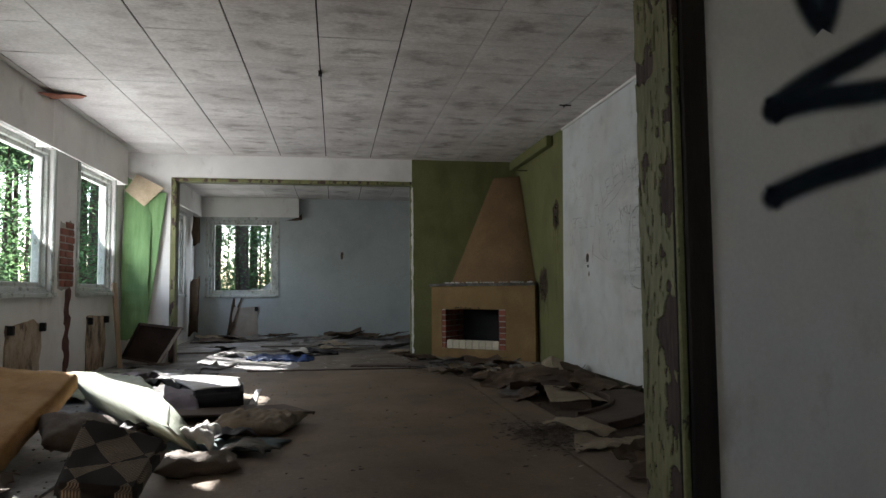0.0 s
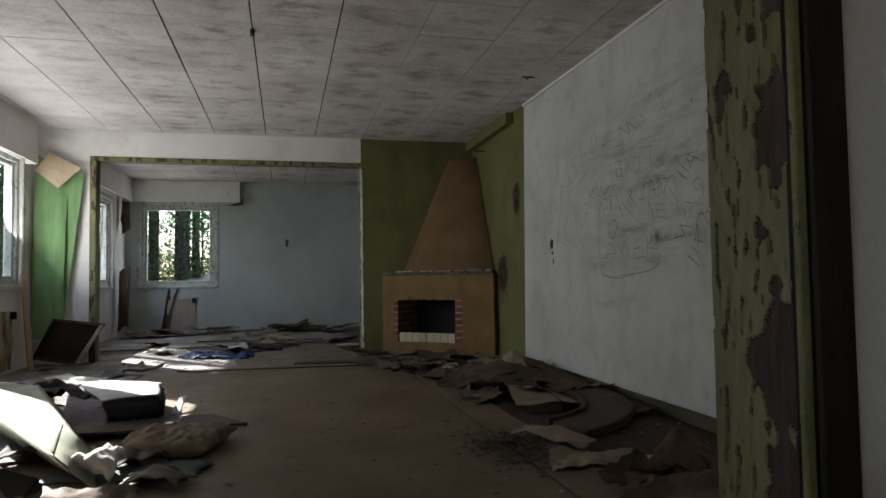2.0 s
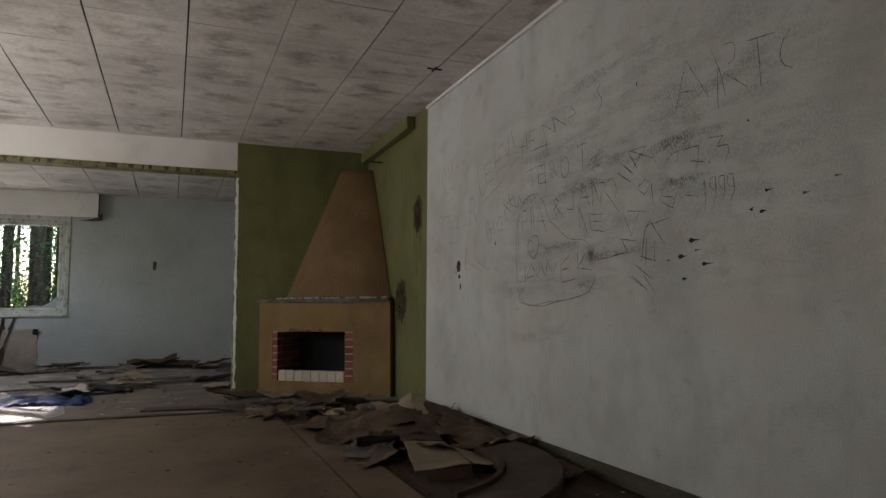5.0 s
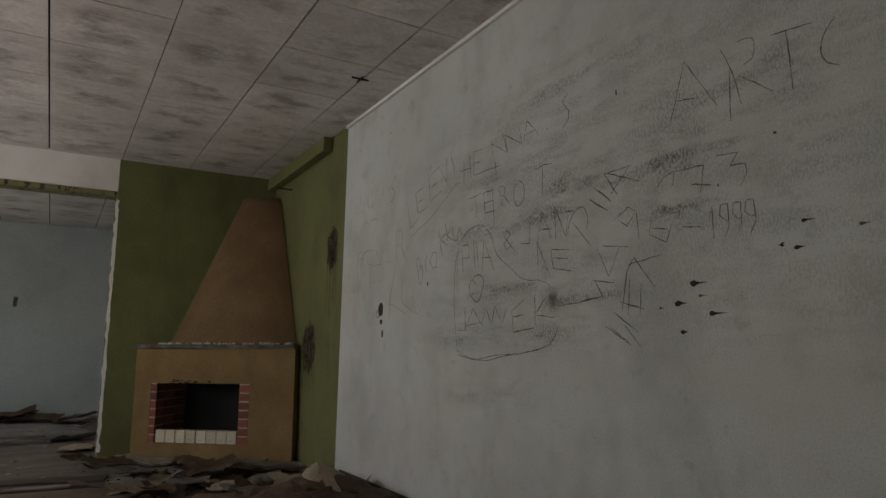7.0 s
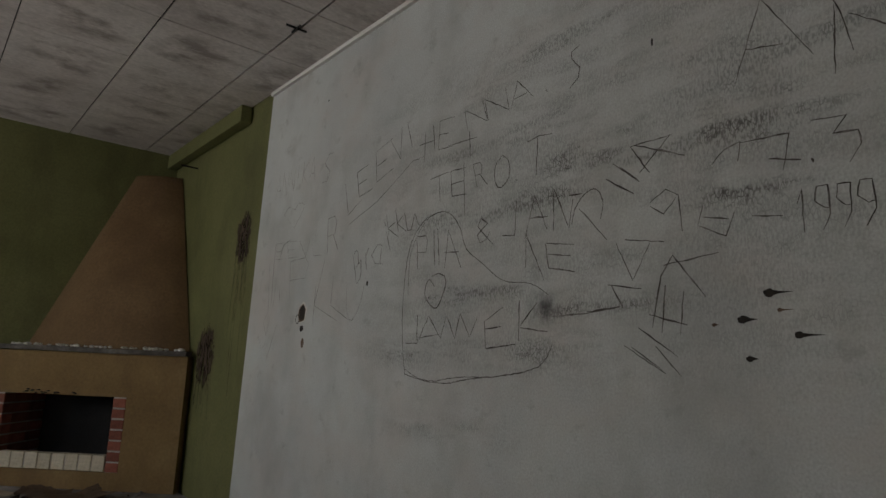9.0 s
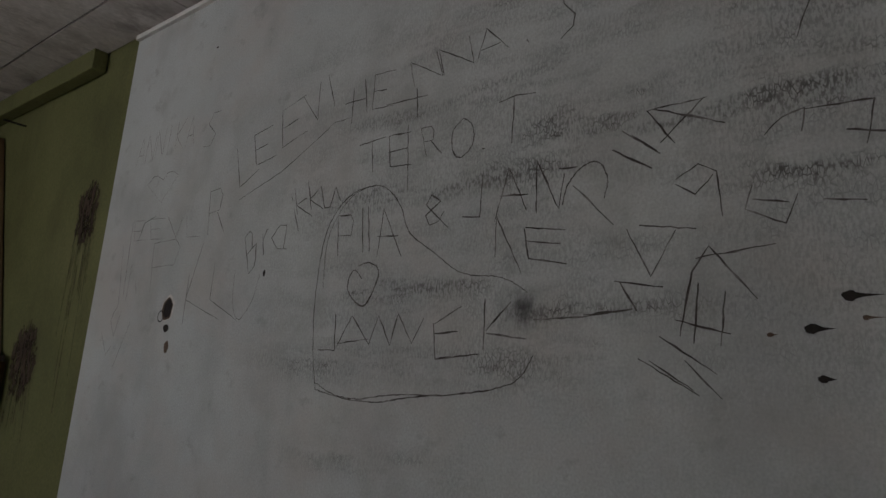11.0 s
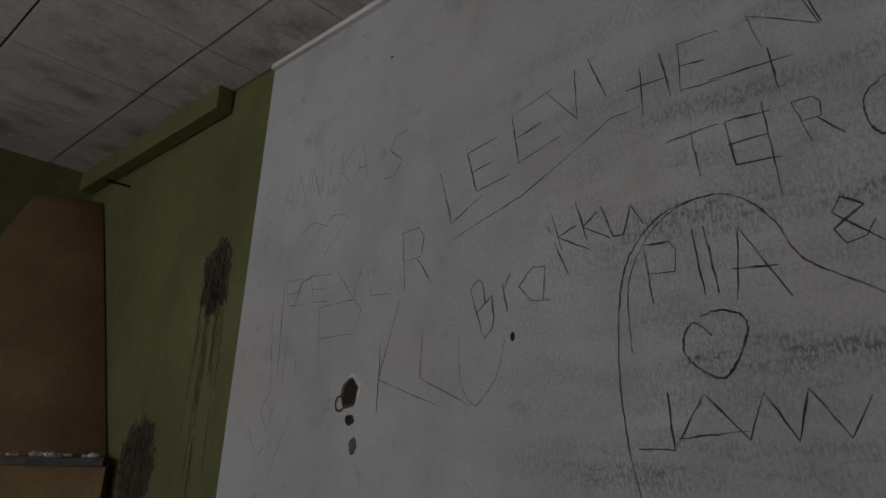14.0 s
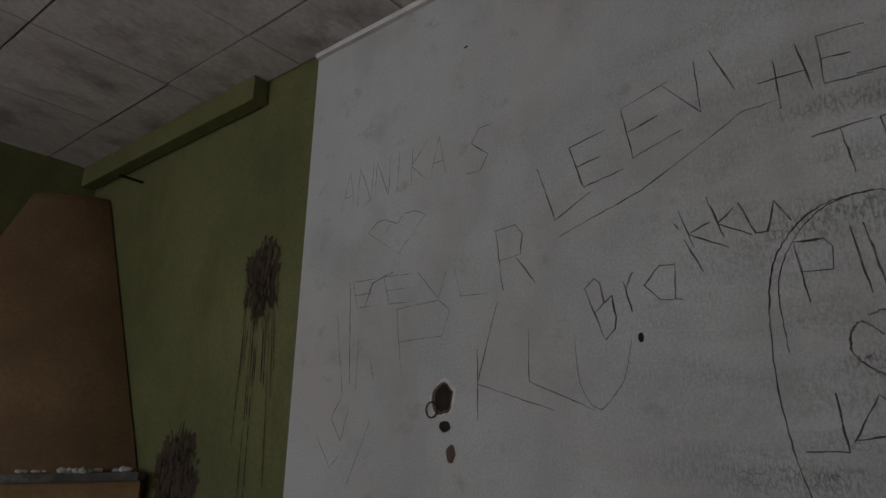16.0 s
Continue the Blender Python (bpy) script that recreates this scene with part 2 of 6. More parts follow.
m_dustfloor = material("dusty_brown_linoleum", [(0.3, (0.105, 0.088, 0.070)), (0.5, (0.155, 0.132, 0.107)), (0.7, (0.21, 0.185, 0.155))], stretch=(1, 1.6, 1), size=2.2, bump=0.3, grain=35)
m_peel = material("peeling_green_frame_paint", [(0.3, (0.145, 0.146, 0.058)), (0.5, (0.185, 0.186, 0.079)), (0.7, (0.22, 0.222, 0.102))], size=5, bump=0.3, grain=80, rough=0.6)
layered(m_peel, (0.062, 0.037, 0.028), (2.0, 2.0, 0.8), 4.2, 0.54, 0.552, strength=1.0)
layered(m_peel, (0.030, 0.022, 0.018), (7, 7, 2.2), 4.0, 0.60, 0.62, strength=1.0)
m_peelwhite = material("peeling_white_frame_paint", [(0.3, (0.36, 0.38, 0.34)), (0.5, (0.47, 0.49, 0.45)), (0.7, (0.56, 0.58, 0.55))], size=5, bump=0.3, grain=80, rough=0.6)
layered(m_peelwhite, (0.15, 0.125, 0.095), (3, 2, 1.6), 5.0, 0.55, 0.60, strength=0.6)
layered(m_peelwhite, (0.055, 0.042, 0.03), (9, 9, 2.0), 4.0, 0.645, 0.67, strength=0.9)
m_darkwood = material("dark_stained_wood", [(0.3, (0.014, 0.010, 0.008)), (0.5, (0.022, 0.016, 0.012)), (0.7, (0.035, 0.025, 0.018))], stretch=(4, 4, 0.5), size=4, bump=0.2, rough=0.55)
m_wood = material("bare_pale_wood", [(0.3, (0.30, 0.20, 0.125)), (0.5, (0.38, 0.27, 0.175)), (0.7, (0.45, 0.335, 0.23))], stretch=(6, 6, 0.5), size=4, bump=0.25, rough=0.7)
m_board = material("brown_hardboard", [(0.3, (0.036, 0.024, 0.017)), (0.5, (0.060, 0.040, 0.029)), (0.7, (0.092, 0.064, 0.047))], size=4, bump=0.2, grain=80, rough=0.7)
m_hood = material("tan_plastered_hood", [(0.3, (0.118, 0.071, 0.032)), (0.5, (0.152, 0.094, 0.044)), (0.7, (0.185, 0.118, 0.058))], size=1.8, bump=0.2, grain=50)
m_yellow = material("ochre_fireplace_paint", [(0.3, (0.159, 0.099, 0.037)), (0.5, (0.201, 0.128, 0.050)), (0.7, (0.234, 0.156, 0.066))], size=2.2, bump=0.2, grain=50)
layered(m_yellow, (0.10, 0.060, 0.026), (1, 1, 0.45), 3.2, 0.48, 0.70, strength=0.55)
layered(m_hood, (0.085, 0.052, 0.026), (1, 1, 0.6), 2.6, 0.48, 0.70, strength=0.5)
layered(m_green, (0.065, 0.064, 0.027), (1, 1, 0.4), 3.0, 0.50, 0.72, strength=0.45)
m_brick = material("red_brick", [(0.3, (0.144, 0.045, 0.029)), (0.5, (0.209, 0.068, 0.043)), (0.7, (0.259, 0.097, 0.063))], size=9, bump=0.5, grain=60, vary=0.3)
m_palebrick = material("limewashed_brick", [(0.3, (0.432, 0.378, 0.270)), (0.5, (0.522, 0.468, 0.351)), (0.7, (0.576, 0.522, 0.414))], size=6, bump=0.4, grain=50, vary=0.08)
m_mortar = material("grey_mortar", [(0.3, (0.26, 0.24, 0.21)), (0.7, (0.40, 0.37, 0.33))], size=8, bump=0.6, grain=60)
# mantel colour darkened to hold the shade of its underside
m_mantel = material("grimy_mantel_slab", [(0.3, (0.045, 0.040, 0.034)), (0.5, (0.080, 0.072, 0.062)), (0.7, (0.16, 0.15, 0.135))], size=9, bump=0.6, grain=40)
m_soot = material("soot", [(0.3, (0.006, 0.006, 0.006)), (0.7, (0.02, 0.018, 0.016))], size=3, bump=0.4)
m_concrete = material("grey_concrete", [(0.3, (0.13, 0.12, 0.105)), (0.5, (0.2, 0.19, 0.17)), (0.7, (0.27, 0.255, 0.235))], size=3, bump=0.5, grain=40)


# ---- mesh helpers ----
def box(bm, lo, hi):
    (x0, y0, z0), (x1, y1, z1) = lo, hi
    v = [bm.verts.new(p) for p in ((x0, y0, z0), (x1, y0, z0), (x1, y1, z0), (x0, y1, z0), (x0, y0, z1), (x1, y0, z1), (x1, y1, z1), (x0, y1, z1))]
    fs = [bm.faces.new([v[i] for i in q]) for q in ((0, 3, 2, 1), (4, 5, 6, 7), (0, 1, 5, 4), (1, 2, 6, 5), (2, 3, 7, 6), (3, 0, 4, 7))]
    return v, fs


def boxes(*pairs):
    bm = bmesh.new()
    for lo, hi in pairs:
        box(bm, lo, hi)
    return bm


def slab(lo, hi, bevel=0.004, segments=1):
    bm = boxes((lo, hi))
    bmesh.ops.bevel(bm, geom=bm.edges[:], offset=bevel, segments=segments, affect="EDGES", clamp_overlap=True)
    return bm


def mesh(name, bm, *mats, smooth=False):
    me = bpy.data.meshes.new(name)
    for f in bm.faces:
        f.smooth = smooth
    bm.to_mesh(me)
    bm.free()
    for m in mats:
        me.materials.append(m)
    return me


def part(name, bm, m, parent, label="", smooth=False):
    ob = new(name, mesh(name, bm, m, smooth=smooth))
    ob.parent = parent
    if label:
        tagged(ob, label)
    return ob


def thing(name, label, category, where=None, group=""):
    ob = new(name)
    ob.matrix_world = where or pose(0, 0, 0)
    return tagged(ob, label, category, group)


def solid(name, bm, m, label, category, where=None, group="", kind="", smooth=False):
    ob = new(name, mesh(name, bm, m, smooth=smooth))
    ob.matrix_world = where or pose(0, 0, 0)
    return tagged(ob, label, category, group, kind)


def setting(name, bm, m, label, category, second=None):
    ob = solid(name, bm, m, label, category, kind="structure")
    if second:
        ob.data.materials.append(second)
    return ob


def pierced(axis, at, thick, a, b, z0, z1, holes):
    """A wall across one axis, from a to b along the other, with openings (a, b, z0, z1) through it."""
    out, cut = [], a
    put = (lambda p, q, r, s: out.append(((at, p, r), (at + thick, q, s)))) if axis == "x" else (lambda p, q, r, s: out.append(((p, at, r), (q, at + thick, s))))
    for p, q, r, s in sorted(holes):
        if p > cut:
            put(cut, p, z0, z1)
        if r > z0:
            put(p, q, z0, r)
        if s < z1:
            put(p, q, s, z1)
        cut = q
    if b > cut:
        put(cut, b, z0, z1)
    return boxes(*[((min(l[0], h[0]), min(l[1], h[1]), l[2]), (max(l[0], h[0]), max(l[1], h[1]), h[2])) for l, h in out])


# ---- shapes for loose things ----
def sheet_bm(c, thick=0.01, nx=10, ny=10, sag=0.0, crumple=0.0, seed=0, torn=0.0, scale=3.0, up=(0, 0, 1)):
    """A bent, crumpled slab over four corners c (counter-clockwise), with an uneven outline."""
    c = [Vector(p) for p in c]
    up = Vector(up)
    off = Vector((seed * 7.13, seed * 3.7, seed * 1.9))
    bm = bmesh.new()
    top, low = [], []
    for j in range(ny + 1):
        rt, rl = [], []
        for i in range(nx + 1):
            u, v = i / nx, j / ny
            if torn:
                eu, ev = min(u, 1 - u), min(v, 1 - v)
                w = noise.noise(Vector((u * 3.1, v * 3.1, 0)) + off) * torn + noise.noise(Vector((u * 9, v * 9, 4)) + off) * torn * 0.4
                uu = u + w * (1 - 2 * u) * (1 - eu * 2) ** 4
                vv = v + w * (1 - 2 * v) * (1 - ev * 2) ** 4
            else:
                uu, vv = u, v
            p = (c[0] * (1 - uu) + c[1] * uu) * (1 - vv) + (c[3] * (1 - uu) + c[2] * uu) * vv
            h = -sag * 4 * u * (1 - u) + crumple * (noise.noise(p * scale + off) + 0.5 * noise.noise(p * scale * 2.7 + off))
            p = p + up * h
            rt.append(bm.verts.new(p + up * thick))
            rl.append(bm.verts.new(p))
        top.append(rt)
        low.append(rl)
    for j in range(ny):
        for i in range(nx):
            bm.faces.new((top[j][i], top[j][i + 1], top[j + 1][i + 1], top[j + 1][i]))
            bm.faces.new((low[j][i], low[j + 1][i], low[j + 1][i + 1], low[j][i + 1]))
    for i in range(nx):
        bm.faces.new((low[0][i], low[0][i + 1], top[0][i + 1], top[0][i]))
        bm.faces.new((low[ny][i + 1], low[ny][i], top[ny][i], top[ny][i + 1]))
    for j in range(ny):
        bm.faces.new((low[j + 1][0], low[j][0], top[j][0], top[j + 1][0]))
        bm.faces.new((low[j][nx], low[j + 1][nx], top[j + 1][nx], top[j][nx]))
    bmesh.ops.recalc_face_normals(bm, faces=bm.faces[:])
    return bm


def cushion_bm(sx, sy, sz, puff=0.6, wrinkle=0.01, seed=0, n=22, flat=3.5):
    """A stuffed cushion: pinched seam, swollen middle, wrinkles that run to the corners."""
    bm = bmesh.new()
    off = Vector((seed * 5.1, seed * 2.3, 0))
    layers = []
    for side in (1, -1):
        rows = []
        for j in range(n + 1):
            row = []
            for i in range(n + 1):
                u, v = 2 * i / n - 1, 2 * j / n - 1
                edge = (1 - abs(u) ** flat) * (1 - abs(v) ** flat)
                h = max(edge, 0) ** puff
                x = u * sx / 2 * (1 - 0.07 * (1 - v * v) * abs(u) ** 3)
                y = v * sy / 2 * (1 - 0.07 * (1 - u * u) * abs(v) ** 3)
                w = wrinkle * (noise.noise(Vector((x * 9, y * 9, side * 3)) + off) + 0.7 * noise.noise(Vector((x * 24, y * 15, side)) + off)) * min(1, h * 2)
                row.append(bm.verts.new((x, y, sz / 2 + side * (h * sz / 2 + w + 0.003))))
            rows.append(row)
        layers.append(rows)
    for side, rows in zip((1, -1), layers):
        for j in range(n):
            for i in range(n):
                q = (rows[j][i], rows[j][i + 1], rows[j + 1][i + 1], rows[j + 1][i])
                bm.faces.new(q if side == 1 else q[::-1])
    bmesh.ops.remove_doubles(bm, verts=bm.verts[:], dist=0.0061)
    bmesh.ops.recalc_face_normals(bm, faces=bm.faces[:])
    return bm


def pad_bm(c, thick, round_=0.03, n=12, bumps=0.008, seed=0):
    """A thick foam pad over four corners, with rounded rims."""
    bm = sheet_bm(c, thick, n, n, 0, bumps, seed, 0, 4.0)
    rim = [e for e in bm.edges if len(e.link_faces) == 2 and e.calc_face_angle(0) > 0.9]
    bmesh.ops.bevel(bm, geom=rim, offset=round_, segments=3, affect="EDGES", clamp_overlap=True)
    return bm


# ---- the large structure ----
floor = setting("floor", boxes(((XL - 0.3, YN, -0.25), (XR + 0.3, YF + 0.3, -0.012))), m_subfloor, "dirty dark floorboards strewn with rubble and dust", "floor")
setting("floor_hall", boxes(((-1.9, -2.3, -0.25), (XR, YN, 0.0))), m_floor, "worn brown linoleum floor of the hall", "floor")
bm = boxes(((XR, YN + 0.15, -0.1), (XR + 0.3, YC, ZC + 0.1)))
for v in bm.verts:
    if v.co.y > YC - 0.1 and v.co.z < 0:
        v.co.y += 0.115
wall_right = setting("wall_right", bm, m_wall, "white painted wall with scratched writing and dark smudges", "wall")
wall_green = setting("wall_right_green", pierced("x", XR + 0.003, 0.297, YC, YP - 0.012, -0.1, ZC + 0.1, [(8.2, YP - 0.012, -0.1, 0.90)]), m_green, "olive green painted wall beside the fireplace", "wall")
setting("wall_right_back", boxes(((XR, YP + 0.3, -0.1), (XR + 0.3, YF + 0.3, ZC2 + 0.1))), m_bluewall, "grey-blue wall of the back room", "wall")
WIN_L = [(4.02, 5.17, 0.92, 2.32), (5.85, 7.0, 0.92, 2.32), (7.68, 8.82, 0.92, 2.32), (10.27, 12.75, 0.88, 2.32)]
wall_left = setting("wall_left", pierced("x", XL, -0.18, YN, YF + 0.3, -0.1, ZC2 + 0.1, WIN_L), m_plaster, "stained pale plaster outer wall with broken patches", "wall")
WIN_F = (-2.24, -0.94, 0.85, 2.36)
wall_back = setting("wall_back", pierced("y", YF, 0.18, XL, XR, -0.1, ZC2 + 0.1, [WIN_F]), m_bluewall, "grey-blue back wall with one window", "wall")
wall_opening = setting("wall_opening", pierced("y", YP, 0.16, XL, 1.30, -0.1, ZC + 0.1, [(-1.90, 1.30, -0.1, 2.39)]), m_plaster, "white plaster wall and beam over the wide opening", "wall")
setting("wall_fireplace", pierced("y", YP - 0.012, 0.312, 1.30, XR + 0.3, -0.1, ZC + 0.1, [(1.62, XR + 0.003, -0.1, 0.90)]), m_green, "olive green painted wall behind the corner fireplace", "wall")
wall_doorway = setting("wall_doorway", pierced("y", YN, 0.15, XL, XR + 0.3, -0.1, ZC + 0.1, [(-0.80, 0.974, -0.1, 2.12)]), m_plaster, "white scuffed wall with an open doorway", "wall")
# unseen hall wall; its window opening is added to light the doorway wall
hall = setting("wall_hall", pierced("x", -1.75, -0.15, -2.3, YN, -0.1, 2.75, [(-1.2, -0.2, 1.1, 2.0)]), m_plaster, "unseen pale wall of the hall with an added window opening", "wall")
setting("wall_hall_back", boxes(((-1.9, -2.3, -0.1), (XR, -2.15, 2.75))), m_plaster, "pale plaster wall at the end of the hall", "wall")
setting("wall_hall_side", boxes(((2.65, -2.15, -0.1), (XR, YN, 2.75))), m_plaster, "pale plaster side wall of the hall", "wall")
setting("ceiling_hall", boxes(((-1.9, -2.3, 2.6), (XR, YN, 2.9))), m_plaster, "plain pale ceiling of the hall", "ceiling")


def panelled(x0, x1, y0, y1, z, xs, ys):
    """Fibreboard ceiling panels with open joints under a backing."""
    rnd = random.Random(5)
    bm = boxes(((x0, y0, z + 0.018), (x1, y1, z + 0.3)))
    for f in bm.faces:
        f.material_index = 1
    xs = [x0] + [x for x in xs if x0 + 0.02 < x < x1 - 0.02] + [x1]
    ys = [y0] + [y for y in ys if y0 + 0.02 < y < y1 - 0.02] + [y1]
    for a, b in zip(xs, xs[1:]):
        ga, gb = rnd.uniform(0.003, 0.008), rnd.uniform(0.003, 0.006)
        for c, d in zip(ys, ys[1:]):
            v, fs = box(bm, (a + ga, c + 0.0036, z), (b - gb, d - 0.0036, z + 0.012))
            for q in v[:4]:
                q.co.z += rnd.uniform(-0.003, 0.002)
            inset = bmesh.ops.inset_individual(bm, faces=[fs[0]], thickness=0.006, depth=0.002)
    return bm


setting("ceiling", panelled(XL, XR, YN + 0.15, YP, ZC, [0.11 + 0.602 * k for k in range(-6, 6)], [4.18 + 0.618 * k for k in range(-6, 12)]), m_ceiling, "grey-stained white fibreboard ceiling panels with open joints", "ceiling", m_soot)
setting("ceiling_back_room", panelled(XL, XR, YP + 0.16, YF, ZC2, [0.11 + 0.602 * k for k in range(-6, 6)], [9.5 + 0.618 * k for k in range(0, 8)]), m_ceiling, "fibreboard ceiling panels of the back room", "ceiling", m_soot)
setting("roof", boxes(((XL - 0.7, -2.6, 3.12), (XR + 0.7, YF + 0.7, 3.3))), m_concrete, "flat grey roof slab over the house", "roof")
setting("linoleum", boxes(((-1.05, YN + 0.02, -0.012), (1.517, 7.86, 0.0))), m_floor, "worn brown linoleum sheet with a torn edge", "floor covering")
setting("linoleum_strip", boxes(((1.53, YN + 0.16, -0.012), (1.80, 6.9, 0.002))), m_floor, "dusty strip of brown linoleum along the rubble", "floor covering")
setting("floor_back_room", boxes(((XL, 7.9, -0.012), (XR, YF, -0.004))), m_greyfloor, "ash-grey dusty floor of the back room", "floor")
setting("linoleum_back_room", sheet_bm([(-0.35, 7.94, -0.004), (1.62, 7.92, -0.004), (1.20, 11.2, -0.004), (0.10, 10.9, -0.004)], 0.003, 20, 24, 0, 0.0, 3, 0.10), m_dustfloor, "dusty brown linoleum remnant with torn edges", "floor covering")
setting("floor_window_side", boxes(((XL, YN + 0.16, -0.012), (-1.08, 7.86, -0.003))), m_greyfloor, "ash-grey dusty floor below the windows", "floor")
setting("baseboard", slab((XR - 0.018, YN + 0.16, -0.011), (XR - 0.001, YC - 0.01, 0.078), 0.004), material("grimy_dark_green_paint", [(0.3, (0.038, 0.036, 0.024)), (0.5, (0.060, 0.056, 0.038)), (0.7, (0.095, 0.086, 0.064))], stretch=(1, 0.5, 2), size=5, bump=0.2), "dark green painted wooden baseboard", "baseboard")
setting("ground", boxes(((-300, -300, -0.9), (300, 300, -0.45))), material("forest_floor", [(0.3, (0.03, 0.04, 0.012)), (0.5, (0.06, 0.075, 0.022)), (0.7, (0.11, 0.10, 0.05))], size=0.8, bump=0.6, grain=12), "mossy green forest floor around the house", "ground")


# ---- windows, frames and boxes ----
def window(name, axis, at, a, b, z0, z1, bars, label):
    """Frame, sash bars, sill and architrave of an opening; at: the wall's inner face; the outside is +1 or -1 along the axis."""
    side = -1 if axis == "x" else 1
    w = tagged(new(name), label, "window", kind="structure")

    def bar(pname, p, q, r, s, d0, d1, m, lab="", bev=0.006):
        lo, hi = sorted((at + side * d0, at + side * d1))
        bm = slab((lo, p, r), (hi, q, s), bev) if axis == "x" else slab((p, lo, r), (q, hi, s), bev)
        return part(pname, bm, m, w, lab)
    f = 0.055
    bar("frame_side", a + 0.001, a + f, z0 + f, z1 - f, 0.03, 0.15, m_peelwhite)
    bar("frame_side", b - f, b - 0.001, z0 + f, z1 - f, 0.03, 0.15, m_peelwhite)
    bar("frame_head", a + 0.001, b - 0.001, z1 - f, z1 - 0.001, 0.03, 0.15, m_peelwhite)
    bar("frame_foot", a + 0.001, b - 0.001, z0 + 0.001, z0 + f, 0.03, 0.15, m_peelwhite)
    s = 0.045
    for p, q in bars:
        bar("sash_stile", p, p + s, z0 + f, z1 - f, 0.06, 0.115, m_peelwhite)
        bar("sash_stile", q - s, q, z0 + f, z1 - f, 0.06, 0.115, m_peelwhite)
        bar("sash_rail", p + s, q - s, z1 - f - s, z1 - f, 0.06, 0.115, m_peelwhite)
        bar("sash_rail", p + s, q - s, z0 + f, z0 + f + s, 0.06, 0.115, m_peelwhite)
    t = 0.065
    bar("architrave", a - t, a, z0 - 0.02, z1 + t, -0.016, -0.001, m_peelwhite, "peeling white trim board")
    bar("architrave", b, b + t, z0 - 0.02, z1 + t, -0.016, -0.001, m_peelwhite, "peeling white trim board")
    bar("architrave", a, b, z1, z1 + t, -0.016, -0.001, m_peelwhite, "peeling white trim board")
    bar("window_sill", a - 0.05, b + 0.05, z0 - 0.045, z0 - 0.004, -0.05, -0.001, m_peelwhite, "weathered white sill board")
    bar("window_sill_board", a + 0.002, b - 0.002, z0 + 0.001, z0 + 0.018, 0.001, 0.029, m_peelwhite)
    return w


for k, name in enumerate(("window_1", "window_2", "window_3")):
    window(name, "x", XL, *WIN_L[k], [(WIN_L[k][0] + 0.06, WIN_L[k][1] - 0.06)], "single window with peeling white frame and no glass")
window("window_5", "x", XL, *WIN_L[3], [(10.31, 10.93), (10.99, 12.69)], "back room side window with weathered white frame")
win4 = window("window_4", "y", YF, *WIN_F, [(-2.18, -1.00)], "back room window with grey-white frame and a broken pane")
m_glass = bpy.data.materials.new("window_glass")
m_glass.use_nodes = True
gb = m_glass.node_tree.nodes["Principled BSDF"]
gb.inputs["Alpha"].default_value, gb.inputs["Roughness"].default_value, gb.inputs["Base Color"].default_value = 0.5, 0.1, (0.42, 0.48, 0.50, 1)
bm = bmesh.new()
shard = [(-1.046, 0.951), (-1.50, 0.951), (-1.38, 0.99), (-1.24, 0.975), (-1.15, 1.03), (-1.046, 1.12)]
fr = [bm.verts.new((x, YF + 0.083, z)) for x, z in shard]
bk = [bm.verts.new((x, YF + 0.087, z)) for x, z in shard]
bm.faces.new(fr)
bm.faces.new(bk[::-1])
for i in range(6):
    bm.faces.new((fr[i], bk[i], bk[(i + 1) % 6], fr[(i + 1) % 6]))
g = part("pane", bm, m_glass, win4, "jagged remnant of broken window glass")
g.visible_shadow = False


def curtain_box(lo, hi, front, label):
    """A hollow board box over a window: front board, bottom edge and end board."""
    t = thing("curtain_box", label, "curtain box", group="curtain boxes over the windows")
    (x0, y0, z0), (x1, y1, z1) = lo, hi
    m = m_plaster
    if front == "x":
        part("front_board", slab((x1 - 0.018, y0, z0), (x1, y1, z1), 0.003), m, t)
        part("end_board", slab((x0, y1 - 0.018, z0), (x1 - 0.019, y1, z1), 0.003), m, t)
        part("end_board", slab((x0, y0, z0), (x1 - 0.019, y0 + 0.018, z1), 0.003), m, t)
        part("curtain_rail", slab((x0 + 0.05, y0 + 0.02, z1 - 0.06), (x0 + 0.07, y1 - 0.02, z1 - 0.035), 0.003), m_wood, t)
    else:
        part("front_board", slab((x0, y0, z0), (x1, y0 + 0.018, z1), 0.003), m, t)
        part("end_board", slab((x1 - 0.018, y0 + 0.019, z0), (x1, y1, z1), 0.003), m_board, t, "bare brown end board")
        part("end_board", slab((x0, y0 + 0.019, z0), (x0 + 0.018, y1, z1), 0.003), m, t)
        part("curtain_rail", slab((x0 + 0.02, y1 - 0.07, z1 - 0.06), (x1 - 0.02, y1 - 0.05, z1 - 0.035), 0.003), m_wood, t)
    return t


curtain_box((XL, 4.2, 2.27), (-2.355, 6.62, ZC - 0.002), "x", "long pale boxed curtain rail above the windows, stained")
curtain_box((XL, 6.625, 2.275), (-2.357, 8.86, ZC - 0.002), "x", "long pale boxed curtain rail above the windows, stained")
curtain_box((XL, YP + 0.17, 2.40), (-2.35, YF - 0.16, ZC2 - 0.002), "x", "pale boxed curtain rail in the back room")
curtain_box((XL, YF - 0.155, 2.405), (-0.48, YF, ZC2 - 0.002), "y", "pale boxed curtain rail with a broken end")

